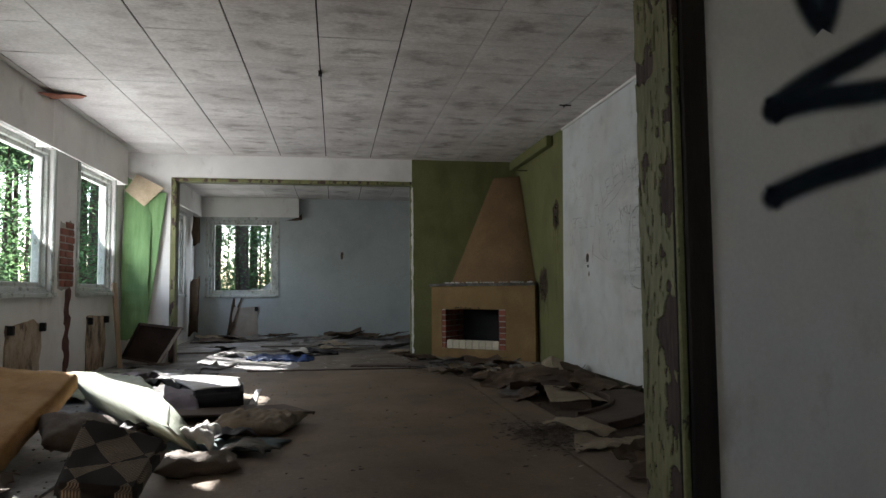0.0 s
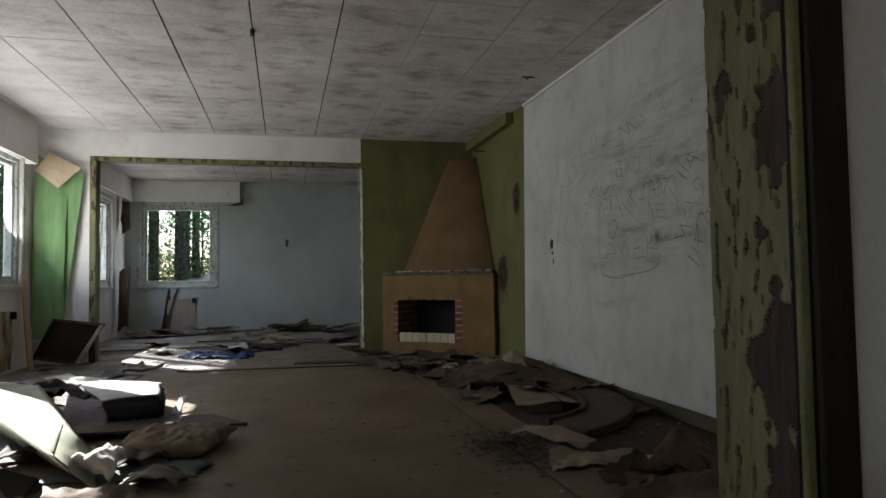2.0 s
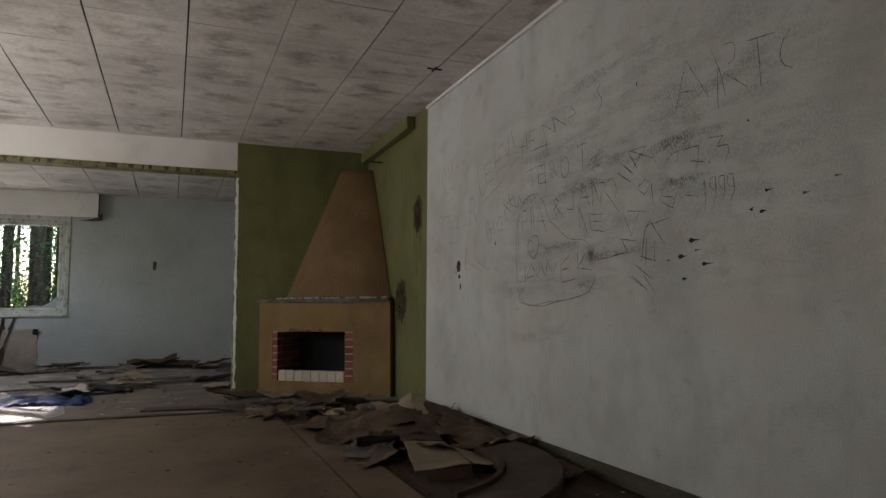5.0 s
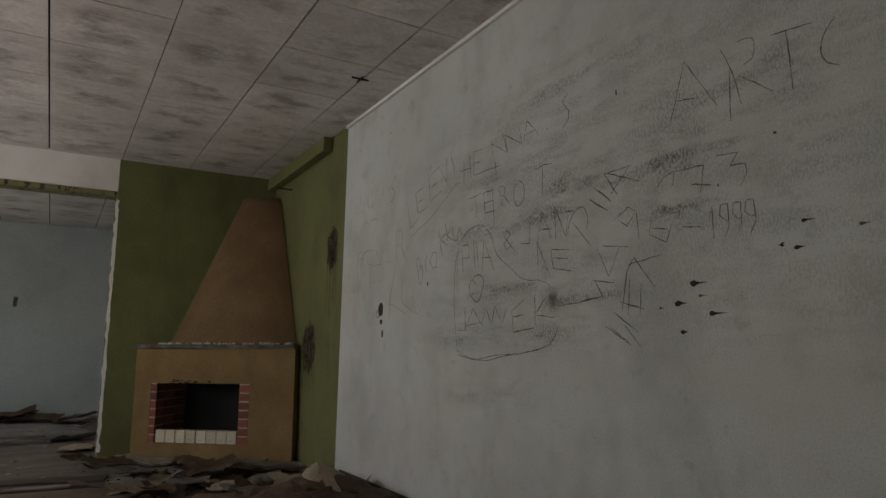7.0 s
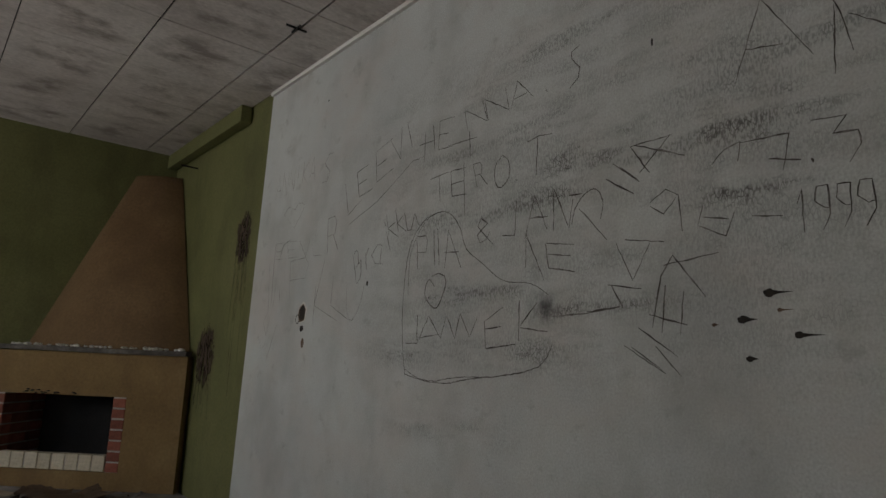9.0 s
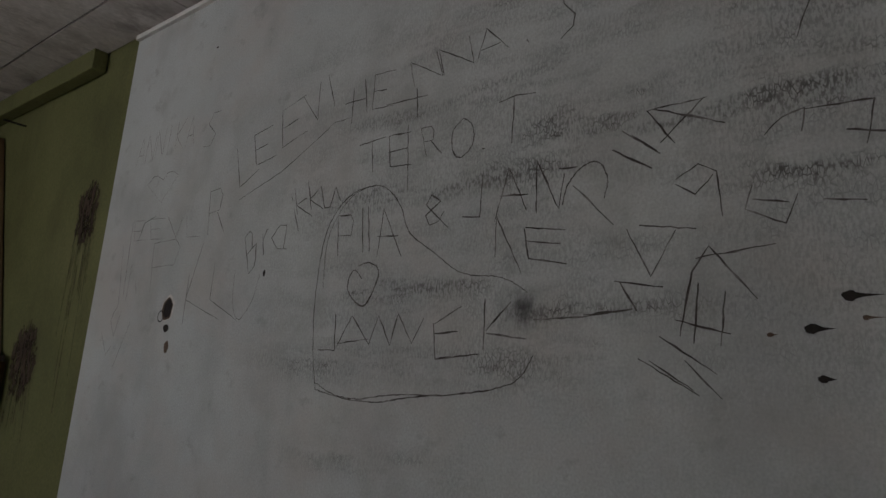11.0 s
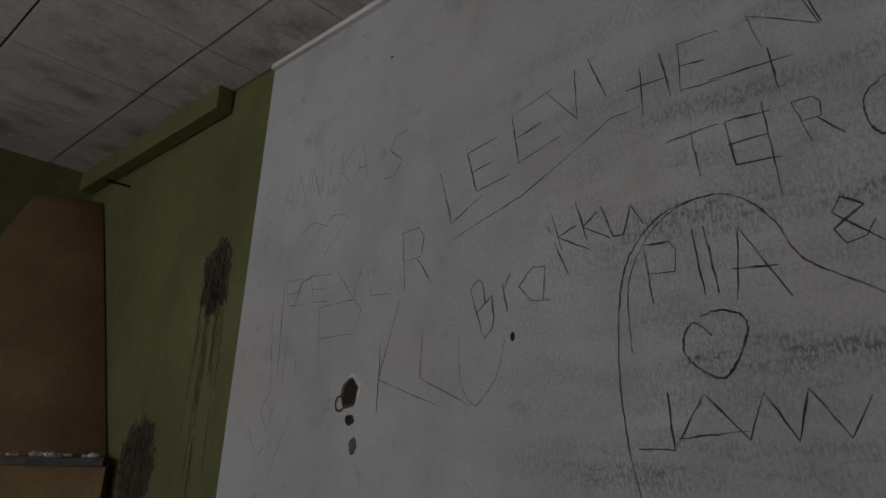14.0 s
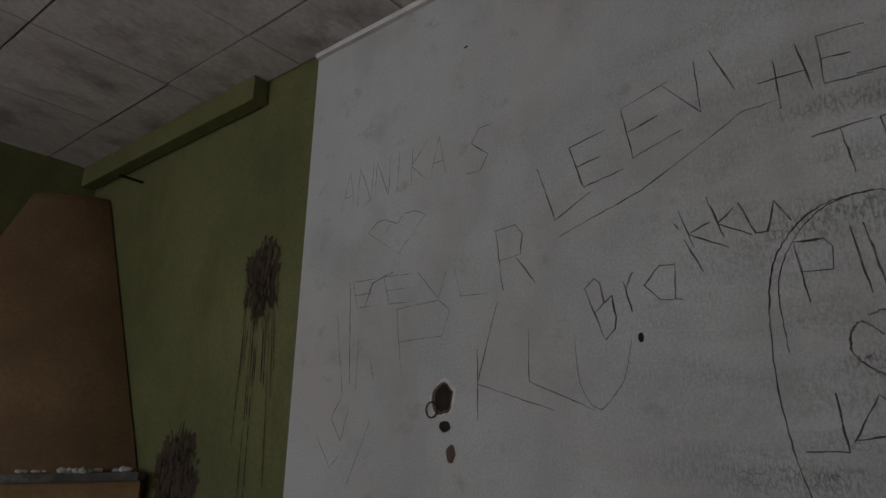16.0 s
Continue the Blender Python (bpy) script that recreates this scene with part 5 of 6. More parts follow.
for k, (x, y, z, sx, sy, r, m, lab) in enumerate((
        (-1.55, 6.05, 0.02, 0.42, 0.30, 20, m_grey, "crumpled grey rag on the floor"), (-1.42, 5.85, 0.03, 0.34, 0.30, 70, m_mauve, "crumpled mauve rag on the heap"), (-1.60, 7.34, 0.0, 0.66, 0.30, -28, m_linen, "pale torn paper sheet in the sun"),
        (-1.75, 6.5, 0.01, 0.46, 0.34, 40, m_grey, "crumpled grey rag on the floor"), (-2.1, 6.2, 0.01, 0.5, 0.4, 0, m_sage, "faded green rag beneath the window"), (-0.40, 4.30, 0.006, 0.26, 0.18, 30, m_darkcloth, "black scrap of upholstery"),
        (-0.92, 4.55, 0.03, 0.34, 0.26, 10, m_darkcloth, "black scrap of upholstery"), (-1.45, 3.45, 0.0, 0.4, 0.3, 12, m_brownc, "brown rag on the floor"), (-0.25, 3.95, 0.0, 0.3, 0.2, -20, m_grey, "grey rag on the floor"))):
    bm = sheet_bm([(-sx / 2, -sy / 2, 0), (sx / 2, -sy / 2, 0), (sx / 2, sy / 2, 0), (-sx / 2, sy / 2, 0)], 0.006, 14, 12, -0.02, 0.045, 20 + k, 0.14, 7)
    zmin = min(v.co.z for v in bm.verts)
    for v in bm.verts:
        v.co.z -= zmin
    solid("paper_scrap" if "paper" in lab else "rag", bm, m, lab, "paper scrap" if "paper" in lab else "rag", pose(x, y, z, 0, 0, r), "scraps on the heap", smooth=True)

# ---- back room litter ----
solid("blue_trousers", sheet_bm([(-1.00, 9.18, 0.0), (-0.10, 8.84, 0.0), (-0.06, 9.16, 0.01), (-0.80, 9.56, 0.01)], 0.02, 30, 18, -0.02, 0.055, 6, 0.13, 6), m_blue, "crumpled blue trousers lying on the floor", "clothing", smooth=True)
solid("dark_jacket", sheet_bm([(-0.42, 9.55, 0.0), (0.25, 9.72, 0.0), (0.20, 10.0, 0.02), (-0.38, 9.95, 0.02)], 0.02, 22, 12, -0.03, 0.05, 12, 0.13, 6), m_darkcloth, "crumpled dark jacket lying on the floor", "clothing", smooth=True)
solid("white_rag", sheet_bm([(-0.40, 9.48, 0.07), (-0.14, 9.56, 0.05), (-0.16, 9.86, 0.07), (-0.36, 9.80, 0.07)], 0.008, 10, 8, -0.02, 0.04, 14, 0.2, 8), m_linen, "white rag on the dark jacket", "rag", smooth=True)
solid("white_rag", sheet_bm([(-1.45, 9.95, 0.0), (-1.10, 9.65, 0.0), (-0.85, 9.75, 0.01), (-1.25, 10.15, 0.02)], 0.008, 16, 12, -0.04, 0.06, 15, 0.15, 6), m_linen, "crumpled pale rag near the window", "rag", smooth=True)


def plank(x0, y0, x1, y1, width, z, label, m=None, thick=0.02):
    d = Vector((x1 - x0, y1 - y0, 0))
    n = Vector((-d.y, d.x, 0)).normalized() * width / 2
    a, b = Vector((x0, y0, z)), Vector((x1, y1, z))
    return solid("plank", sheet_bm([a - n, b - n, b + n, a + n], thick, 10, 2, 0, 0.006, int(x0 * 10) % 7), m or m_wood, label, "plank", group="planks on the floor")


m_greyplank = material("weathered_plank", [(0.3, (0.10, 0.085, 0.07)), (0.5, (0.16, 0.14, 0.12)), (0.7, (0.23, 0.20, 0.175))], stretch=(2, 2, 2), size=5, bump=0.4)
plank(-2.05, 10.25, -0.35, 10.35, 0.10, 0.012, "weathered grey plank on the dusty floor", m_greyplank)
plank(-0.30, 10.30, 0.95, 10.62, 0.08, 0.015, "weathered grey plank on the dusty floor", m_greyplank)
plank(-0.75, 7.93, 1.25, 7.78, 0.06, 0.0, "thin strip of wood along the linoleum edge", m_board, 0.012)
plank(0.45, 8.22, 1.30, 8.05, 0.22, 0.0, "broken reddish hardboard strip", m_board, 0.012)
plank(-0.62, 7.86, 0.35, 7.92, 0.04, 0.0, "thin weathered batten on the floor", m_greyplank, 0.015)
plank(-0.95, 11.3, 0.9, 11.05, 0.09, 0.006, "weathered grey plank on the dusty floor", m_greyplank)
plank(-2.3, 12.4, -0.6, 12.9, 0.12, 0.01, "weathered grey plank on the dusty floor", m_greyplank)
plank(-1.7, 13.1, 0.3, 13.35, 0.10, 0.012, "weathered grey plank on the dusty floor", m_greyplank)
t = thing("wall_board", "torn pale fibreboard patch below the window", "wall board", group="boards below the windows")
part("board", sheet_bm([(-1.80, YF - 0.004, 0.03), (-1.27, YF - 0.004, 0.03), (-1.28, YF - 0.004, 0.62), (-1.80, YF - 0.004, 0.61)], 0.014, 8, 8, 0, 0.006, 3, 0.03, 5, (0, -1, 0)), material("pale_fibreboard", [(0.3, (0.34, 0.29, 0.24)), (0.7, (0.46, 0.41, 0.35))], size=4, bump=0.2), t)
part("bracket", slab((-1.34, YF - 0.05, 0.53), (-1.27, YF - 0.02, 0.62), 0.004), m_soot, t)
solid("curled_paper", sheet_bm([(-1.86, YF - 0.12, 0.06), (-1.80, YF - 0.10, 0.06), (-1.58, YF - 0.03, 0.80), (-1.76, YF - 0.04, 0.80)], 0.004, 6, 14, 0.06, 0.02, 4, 0.05, 4, (0, -1, 0)), m_brownpaper, "strip of wallpaper curling off below the window", "wallpaper", smooth=True)
for k, (x0, x1, y, z0, z1, s) in enumerate(((-2.44, -2.30, 11.0, 1.5, 2.38, 3), (-2.46, -2.28, 13.0, 0.05, 1.2, 5), (-2.46, -2.32, 13.2, 1.75, 2.38, 7))):
    solid("peeling_wallpaper", sheet_bm([(x0, y, z0), (x1, y - 0.05, z0 + 0.1), (x1, y, z1), (x0, y + 0.05, z1)], 0.004, 6, 14, 0.05, 0.03, s, 0.1, 4, (0.7, -0.7, 0)), m_brownpaper, "brown wallpaper peeling beside the window", "wallpaper", group="peeling wallpaper", smooth=True)
solid("torn_box_end", sheet_bm([(-0.78, YF - 0.13, 2.33), (-0.42, YF - 0.12, 2.36), (-0.40, YF - 0.12, 2.52), (-0.47, YF - 0.02, 2.42)], 0.006, 8, 6, 0, 0.03, 4, 0.12, 6, (0, -1, 0)), m_brownpaper, "torn brown paper hanging from the curtain box", "torn paper", smooth=True)
bm = sheet_bm([(0.355, YF, 1.58), (0.40, YF, 1.56), (0.41, YF, 1.70), (0.36, YF, 1.72)], 0.003, 4, 6, 0, 0.002, 2, 0.2, 9, (0, -1, 0))
part("gouge", bm, m_gouge, wall_back, "small brown gouge in the plaster")


def litter(name, rows, mats, label, category, group):
    """Loose torn sheets, curled at one edge or creased, some propped on others."""
    rnd = random.Random(len(rows) * 13)
    for k, (x, y, sx, sy, r, mi, lift) in enumerate(rows):
        th = rnd.choice((0.002, 0.003, 0.005))
        bm = sheet_bm([(-sx / 2, -sy / 2, 0), (sx / 2, -sy / 2, 0), (sx / 2, sy / 2, 0), (-sx / 2, sy / 2, 0)], th, 14, 14, 0, 0.026, k + len(rows), 0.11, 6)
        crease, fold, curl = rnd.uniform(-0.3, 0.3), rnd.uniform(-0.5, 0.6), rnd.uniform(0.2, 1.0)
        for v in bm.verts:
            u, w_ = v.co.x / sx, v.co.y / sy
            v.co.z += lift * (max(0, u - crease) * fold * 2 + curl * max(0, abs(w_) - 0.15) ** 2 * 5)
        bm.transform(pose(0, 0, 0, rnd.uniform(-9, 9), rnd.uniform(-9, 9), 0))
        lo_ = min(v.co.z for v in bm.verts)
        for v in bm.verts:
            v.co.z -= lo_
        solid(name, bm, mats[mi], label[mi], category, pose(x, y, -0.012 + (0.012 if abs(x) < 1.4 else 0) + 0.006 * (k % 6), 0, 0, r), group)


LM = (m_brownpaper, m_paper, m_board, m_grey)
LL = ("torn sheet of brown wallpaper on the rubble", "yellowed torn sheet of paper on the rubble", "broken piece of brown hardboard", "torn scrap of grey linoleum")
rows = [(1.78, 5.45, 0.26, 0.22, 25, 0, 0.04), (2.50, 5.55, 0.40, 0.30, 40, 0, 0.05), (2.10, 5.75, 0.60, 0.40, -20, 0, 0.06), (2.50, 5.85, 0.50, 0.40, 15, 0, 0.07),
        (1.85, 5.70, 0.44, 0.30, 60, 3, 0.04), (2.62, 5.40, 0.30, 0.26, 0, 1, 0.05), (2.30, 6.25, 0.50, 0.46, 30, 0, 0.08), (2.58, 6.45, 0.42, 0.40, -25, 0, 0.08), (2.0, 6.35, 0.50, 0.34, 70, 3, 0.05), (2.45, 6.75, 0.44, 0.40, 5, 1, 0.08),
        (1.80, 6.60, 0.46, 0.34, -40, 0, 0.03), (2.15, 6.95, 0.42, 0.36, 20, 3, 0.05), (2.62, 7.05, 0.34, 0.30, 50, 0, 0.06), (1.92, 3.62, 0.40, 0.26, 14, 1, 0.03),
        (2.20, 3.25, 0.46, 0.34, 66, 0, 0.06), (2.60, 3.30, 0.36, 0.34, 12, 1, 0.06), (1.85, 3.05, 0.42, 0.30, -35, 0, 0.05), (2.62, 4.70, 0.20, 0.18, 22, 0, 0.05), (2.70, 5.05, 0.16, 0.30, 4, 1, 0.03)]
rr = random.Random(31)
rows += [(min(2.6, max(1.75, rr.gauss(2.2, 0.3))), rr.uniform(4.95, 7.1) if k > 4 else rr.uniform(2.6, 3.4), rr.uniform(0.14, 0.5), rr.uniform(0.10, 0.32), rr.uniform(0, 180), rr.choice((0, 0, 0, 0, 0, 2, 0)), rr.uniform(0.04, 0.13)) for k in range(30)]
litter("torn_sheet", rows, LM, LL, "torn sheet", "torn sheets along the wall")
rows = [(1.45, 8.85, 0.30, 0.24, 12, 1, 0.05), (1.70, 8.55, 0.26, 0.22, 50, 1, 0.04), (1.95, 8.30, 0.30, 0.24, -20, 0, 0.04), (1.35, 8.35, 0.42, 0.26, 30, 0, 0.03), (1.60, 8.05, 0.40, 0.28, -40, 3, 0.03), (2.05, 7.90, 0.46, 0.30, 15, 0, 0.04), (1.40, 7.45, 0.24, 0.12, 0, 1, 0.01),
        (1.80, 7.55, 0.40, 0.26, 70, 3, 0.03), (2.30, 7.50, 0.50, 0.34, -10, 0, 0.05), (1.15, 8.80, 0.26, 0.2, 44, 0, 0.03), (2.35, 7.95, 0.3, 0.25, 60, 3, 0.05)]
rows += [(rr.uniform(1.15, 2.5), rr.uniform(7.2, 8.9) if rr.random() < 0.6 else rr.uniform(7.0, 7.6), rr.uniform(0.08, 0.3), rr.uniform(0.06, 0.2), rr.uniform(0, 180), rr.choice((0, 0, 1, 3)), rr.uniform(0.02, 0.07)) for _ in range(22)]
rows = [q for q in rows if (q[0] - 1.57) * 0.657 + (q[1] - 9.13) * 0.754 < -0.2]
litter("torn_sheet", rows, LM, LL, "torn sheet", "torn sheets before the fireplace")
rows = [(0.45, 13.2, 0.7, 0.5, 10, 0, 0.14), (0.75, 12.9, 0.6, 0.4, -30, 0, 0.10), (0.15, 13.3, 0.5, 0.4, 60, 3, 0.06), (1.25, 12.6, 0.6, 0.5, 20, 0, 0.10), (1.55, 12.2, 0.5, 0.4, -10, 0, 0.10), (1.5, 11.4, 0.5, 0.4, 40, 3, 0.08), (1.2, 10.6, 0.5, 0.35, 0, 3, 0.05), 
        (-1.6, 12.9, 0.7, 0.4, -20, 2, 0.05), (-1.9, 12.6, 0.6, 0.4, 10, 2, 0.06), (-1.2, 13.0, 0.6, 0.3, 80, 3, 0.03), (-2.1, 13.2, 0.5, 0.4, 20, 1, 0.08), (-0.9, 13.3, 0.6, 0.35, 0, 0, 0.05), (1.45, 9.75, 0.4, 0.3, 33, 0, 0.06)]
rows += [(rr.uniform(-2.3, 2.2), rr.uniform(9.6, 13.4), rr.uniform(0.2, 0.6), rr.uniform(0.1, 0.35), rr.uniform(0, 180), rr.choice((0, 3, 1, 3)), rr.uniform(0.01, 0.04)) for _ in range(14)]
rows += [(rr.uniform(-2.3, -0.9), rr.uniform(6.4, 9.0), rr.uniform(0.15, 0.45), rr.uniform(0.08, 0.25), rr.uniform(0, 180), rr.choice((0, 3, 3, 1)), rr.uniform(0.01, 0.03)) for _ in range(12)]
rows = [q for q in rows if not (q[0] < -0.2 and 7.6 < q[1] < 10.6 and abs((q[0] + 1.2) * 0.8 + (q[1] - 9.1) * 0.6) < 0.45)]
litter("torn_sheet", rows, LM, LL, "torn sheet", "torn sheets in the back room")
# curved board by the wall
def sector(r0, r1, a0, a1, z0, z1, n=22):
    """A flat ring sector with bevelled rims."""
    bm = bmesh.new()
    rows = [[bm.verts.new((r * math.cos(a0 + (a1 - a0) * k / n), r * math.sin(a0 + (a1 - a0) * k / n), z)) for k in range(n + 1)] for r, z in ((r0, z0), (r1, z0), (r1, z1), (r0, z1))]
    for p, q in zip(rows, rows[1:] + rows[:1]):
        for k in range(n):
            bm.faces.new((p[k], p[k + 1], q[k + 1], q[k]))
    for k in (0, n):
        bm.faces.new([r[k] for r in rows])
    bmesh.ops.recalc_face_normals(bm, faces=bm.faces[:])
    bmesh.ops.bevel(bm, geom=[e for e in bm.edges if e.calc_face_angle(0) > 0.9], offset=0.005, segments=2, affect="EDGES")
    return bm


t = thing("curved_board", "thick curved brown board lying on the rubble", "board", pose(1.75, 5.06, -0.008, 1, -2, 0))
part("panel", sector(0.625, 0.92, -1.30, 0.25, 0.0, 0.055), m_board, t)
part("rim", sector(0.590, 0.622, -1.34, 0.25, 0.0, 0.075), m_board, t, "raised brown inner rim")
# folded cardboard and tented wallpaper on the pile
m_card = material("dusty_tan_cardboard", [(0.3, (0.178, 0.143, 0.101)), (0.5, (0.251, 0.205, 0.143)), (0.7, (0.320, 0.269, 0.194))], size=3, bump=0.25)
t = thing("cardboard_flap", "folded dusty tan cardboard on the rubble pile", "cardboard")
part("top_panel", sheet_bm([(1.86, 4.95, 0.045), (2.18, 4.93, 0.06), (2.22, 5.42, 0.085), (1.97, 5.44, 0.10)], 0.005, 10, 10, 0, 0.008, 3, 0.02, 5), m_card, t)
part("front_panel", sheet_bm([(1.92, 4.90, 0.0), (2.17, 4.89, 0.0), (2.18, 4.92, 0.055), (1.93, 4.93, 0.045)], 0.004, 8, 4, 0, 0.004, 4, 0.03, 5, (0, -1, 0)), m_board, t)
part("side_panel", sheet_bm([(2.19, 4.92, 0.06), (2.42, 4.98, 0.02), (2.46, 5.16, 0.02), (2.22, 5.30, 0.08)], 0.005, 8, 8, 0, 0.01, 6, 0.03, 5), m_card, t)
part("back_panel", sheet_bm([(1.96, 5.46, 0.10), (2.22, 5.44, 0.09), (2.20, 5.66, 0.16), (2.00, 5.68, 0.14)], 0.005, 8, 8, 0, 0.012, 8, 0.05, 5), m_board, t)
for k, (c, m, lab) in enumerate((
        ([(2.20, 6.55, 0.0), (2.44, 6.50, 0.02), (2.46, 6.72, 0.21), (2.38, 6.75, 0.16)], m_paper, "stiff tan wallpaper sheet standing in a peak"),
        ([(2.44, 6.46, 0.02), (2.70, 6.35, 0.0), (2.72, 6.55, 0.06), (2.46, 6.70, 0.23)], m_card, "stiff brown wallpaper sheet standing in a peak"),
        ([(1.76, 6.05, 0.01), (2.40, 6.20, 0.02), (2.42, 6.72, 0.13), (1.84, 6.78, 0.03)], m_brownpaper, "large sheet of brown wallpaper, crumpled in waves"),
        ([(1.82, 5.82, 0.02), (2.46, 5.92, 0.05), (2.36, 6.22, 0.13), (1.72, 6.12, 0.05)], m_brownpaper, "large sheet of brown wallpaper, crumpled in waves"),
        ([(2.36, 5.82, 0.06), (2.72, 5.70, 0.05), (2.74, 6.20, 0.08), (2.42, 6.30, 0.18)], m_brownpaper, "large sheet of brown wallpaper, crumpled in waves"),
        ([(2.28, 5.36, 0.03), (2.74, 5.22, 0.02), (2.74, 5.60, 0.05), (2.30, 5.72, 0.11)], m_brownpaper, "dark brown torn sheet with a curled edge"),
        ([(2.50, 5.06, 0.0), (2.74, 4.86, 0.0), (2.76, 5.00, 0.03), (2.56, 5.22, 0.03)], m_card, "narrow strip of tan wallpaper along the baseboard"),
        ([(1.95, 3.50, 0.0), (2.20, 3.30, 0.0), (2.24, 3.56, 0.15), (2.18, 3.62, 0.14)], m_brownpaper, "dark stiff sheet standing in a peak"),
        ([(2.22, 3.30, 0.0), (2.56, 3.42, 0.0), (2.44, 3.66, 0.02), (2.22, 3.60, 0.15)], m_brownpaper, "dark stiff sheet standing in a peak"),
        ([(1.60, 4.30, 0.02), (1.84, 3.92, 0.01), (1.98, 4.00, 0.02), (1.74, 4.36, 0.05)], m_card, "pale curled strip of torn wallpaper"),
        ([(1.56, 3.62, 0.0), (1.84, 3.58, 0.0), (1.90, 3.80, 0.01), (1.64, 3.86, 0.02)], m_card, "flat yellowed piece of torn wallpaper"))):
    solid("torn_wallpaper", sheet_bm(c, 0.004, 22, 18, -0.01 - 0.015 * (k > 1), 0.030 if k > 1 else 0.016, 40 + k, 0.10, 5), m, lab, "wallpaper", group="wallpaper on the rubble pile")
# dried paint blots that ran down the green wall
m_blot = material("dried_brown_stain", [(0.3, (0.030, 0.018, 0.012)), (0.5, (0.052, 0.034, 0.022)), (0.7, (0.080, 0.056, 0.034))], stretch=(1, 8, 1), size=5, bump=0.3)
n, l = m_blot.node_tree.nodes, m_blot.node_tree.links
tc, mp, ns, mr = (n.new(k) for k in ("ShaderNodeTexCoord", "ShaderNodeMapping", "ShaderNodeTexNoise", "ShaderNodeMapRange"))
mp.inputs["Scale"].default_value = (1, 34, 14)
ns.inputs["Scale"].default_value, ns.inputs["Detail"].default_value = 1.0, 5.0
mr.inputs[1].default_value, mr.inputs[2].default_value, mr.inputs[3].default_value = 0.38, 0.55, 0.15
l.new(tc.outputs["Object"], mp.inputs[0])
l.new(mp.outputs[0], ns.inputs["Vector"])
l.new(ns.outputs[0], mr.inputs[0])
l.new(mr.outputs[0], n["Principled BSDF"].inputs["Alpha"])
rnd = random.Random(52)
for y, z, ry, rz in ((7.44, 1.79, 0.105, 0.155), (7.95, 0.98, 0.15, 0.18)):
    for layer, spread in enumerate((1.15, 0.9, 0.6)):
        bm = bmesh.new()
        ring = []
        for k in range(90):
            a = 6.283 * k / 90
            q = spread * (1 + 0.25 * noise.noise(Vector((math.cos(a) * 2, math.sin(a) * 2, y + layer))) + rnd.uniform(-0.15, 0.12))
            ring.append(bm.verts.new((XR + 0.0012 - 0.0004 * layer, y + math.cos(a) * ry * q, z + math.sin(a) * rz * q)))
        bm.faces.new(ring)
        part("stain", bm, m_blot, wall_green, "ragged dried brown blot")
    bm = bmesh.new()
    for k in range(17):
        yy, ln = y - ry * 0.95 + k * ry * 0.115 + rnd.uniform(-0.008, 0.008), rnd.uniform(0.15, 1.0 if z > 1.2 else 0.5) ** 1.3
        fan = (yy - y) * 0.35
        band(bm, [(XR + 0.003, yy + fan * i / 8 + rnd.uniform(-0.0015, 0.0015), z - rz * 0.5 - ln * i / 8) for i in range(9)], rnd.uniform(0.003, 0.009), (-1, 0, 0), 0.003, 0.3, rnd)
    tagged(part("stain_runs", bm, m_blot, wall_green, "thin dried runs below the blot"), kind="stuff")
# small crumbs, leaves and flakes on the floor
m_dirt = material("dark_rubble_dirt", [(0.3, (0.028, 0.021, 0.015)), (0.5, (0.056, 0.042, 0.032)), (0.7, (0.105, 0.084, 0.063))], size=8, bump=0.5, vary=0.35, island=True)
m_flakes = material("pale_paint_flakes", [(0.3, (0.24, 0.22, 0.19)), (0.7, (0.38, 0.36, 0.32))], size=9, bump=0.3, vary=0.3, island=True)


def scatter(name, count, place, size, m, label, category, seed, lump=False):
    rnd = random.Random(seed)
    bm = bmesh.new()
    for k in range(count):
        x, y, z = place(rnd)
        s = rnd.uniform(*size)
        if lump:
            lumps(bm, (x, y, z + s * 0.3), s, rnd, 0.6)
            continue
        a = rnd.uniform(0, 6.28)
        vs = []
        for j in range(4):
            b = a + j * 1.571 + rnd.uniform(-0.5, 0.5)
            vs.append(bm.verts.new((x + math.cos(b) * s, y + math.sin(b) * s * 0.7, z + rnd.uniform(0.001, 0.4) * s)))
        bm.faces.new(vs)
    return solid(name, bm, m, label, category, kind="stuff")


scatter("rubble_crumbs", 1100, lambda r: (min(2.76, max(1.3, r.gauss(2.15, 0.36))), r.uniform(2.2, 7.6), -0.008), (0.002, 0.008), m_dirt, "dark crumbs of plaster and dirt along the wall", "rubble", 3, True)
scatter("leaf_litter", 700, lambda r: (r.gauss(1.54, 0.13), r.gauss(4.08, 0.20), abs(r.gauss(0, 0.012))), (0.005, 0.024), m_dirt, "dark clump of dry leaves and dirt", "leaf litter", 4)
scatter("leaf_litter", 260, lambda r: (r.gauss(1.95, 0.12), r.gauss(3.75, 0.14), abs(r.gauss(0, 0.01))), (0.005, 0.022), m_dirt, "dark clump of dry leaves and dirt", "leaf litter", 14)
scatter("rubble_crumbs", 300, lambda r: (r.uniform(1.1, 2.5), r.uniform(7.1, 8.5), -0.006), (0.004, 0.014), m_dirt, "dark crumbs before the fireplace", "rubble", 6, True)
scatter("dead_leaves", 260, lambda r: (r.uniform(-0.9, 1.45), r.uniform(2.0, 7.8), 0.0), (0.006, 0.02), m_dirt, "dry leaves and dirt specks on the linoleum", "dead leaves", 5)
scatter("paint_flakes", 170, lambda r: (r.uniform(1.3, 2.75), r.uniform(2.4, 8.6), 0.0), (0.005, 0.020), m_flakes, "pale paint flakes and plaster bits", "paint flakes", 7)
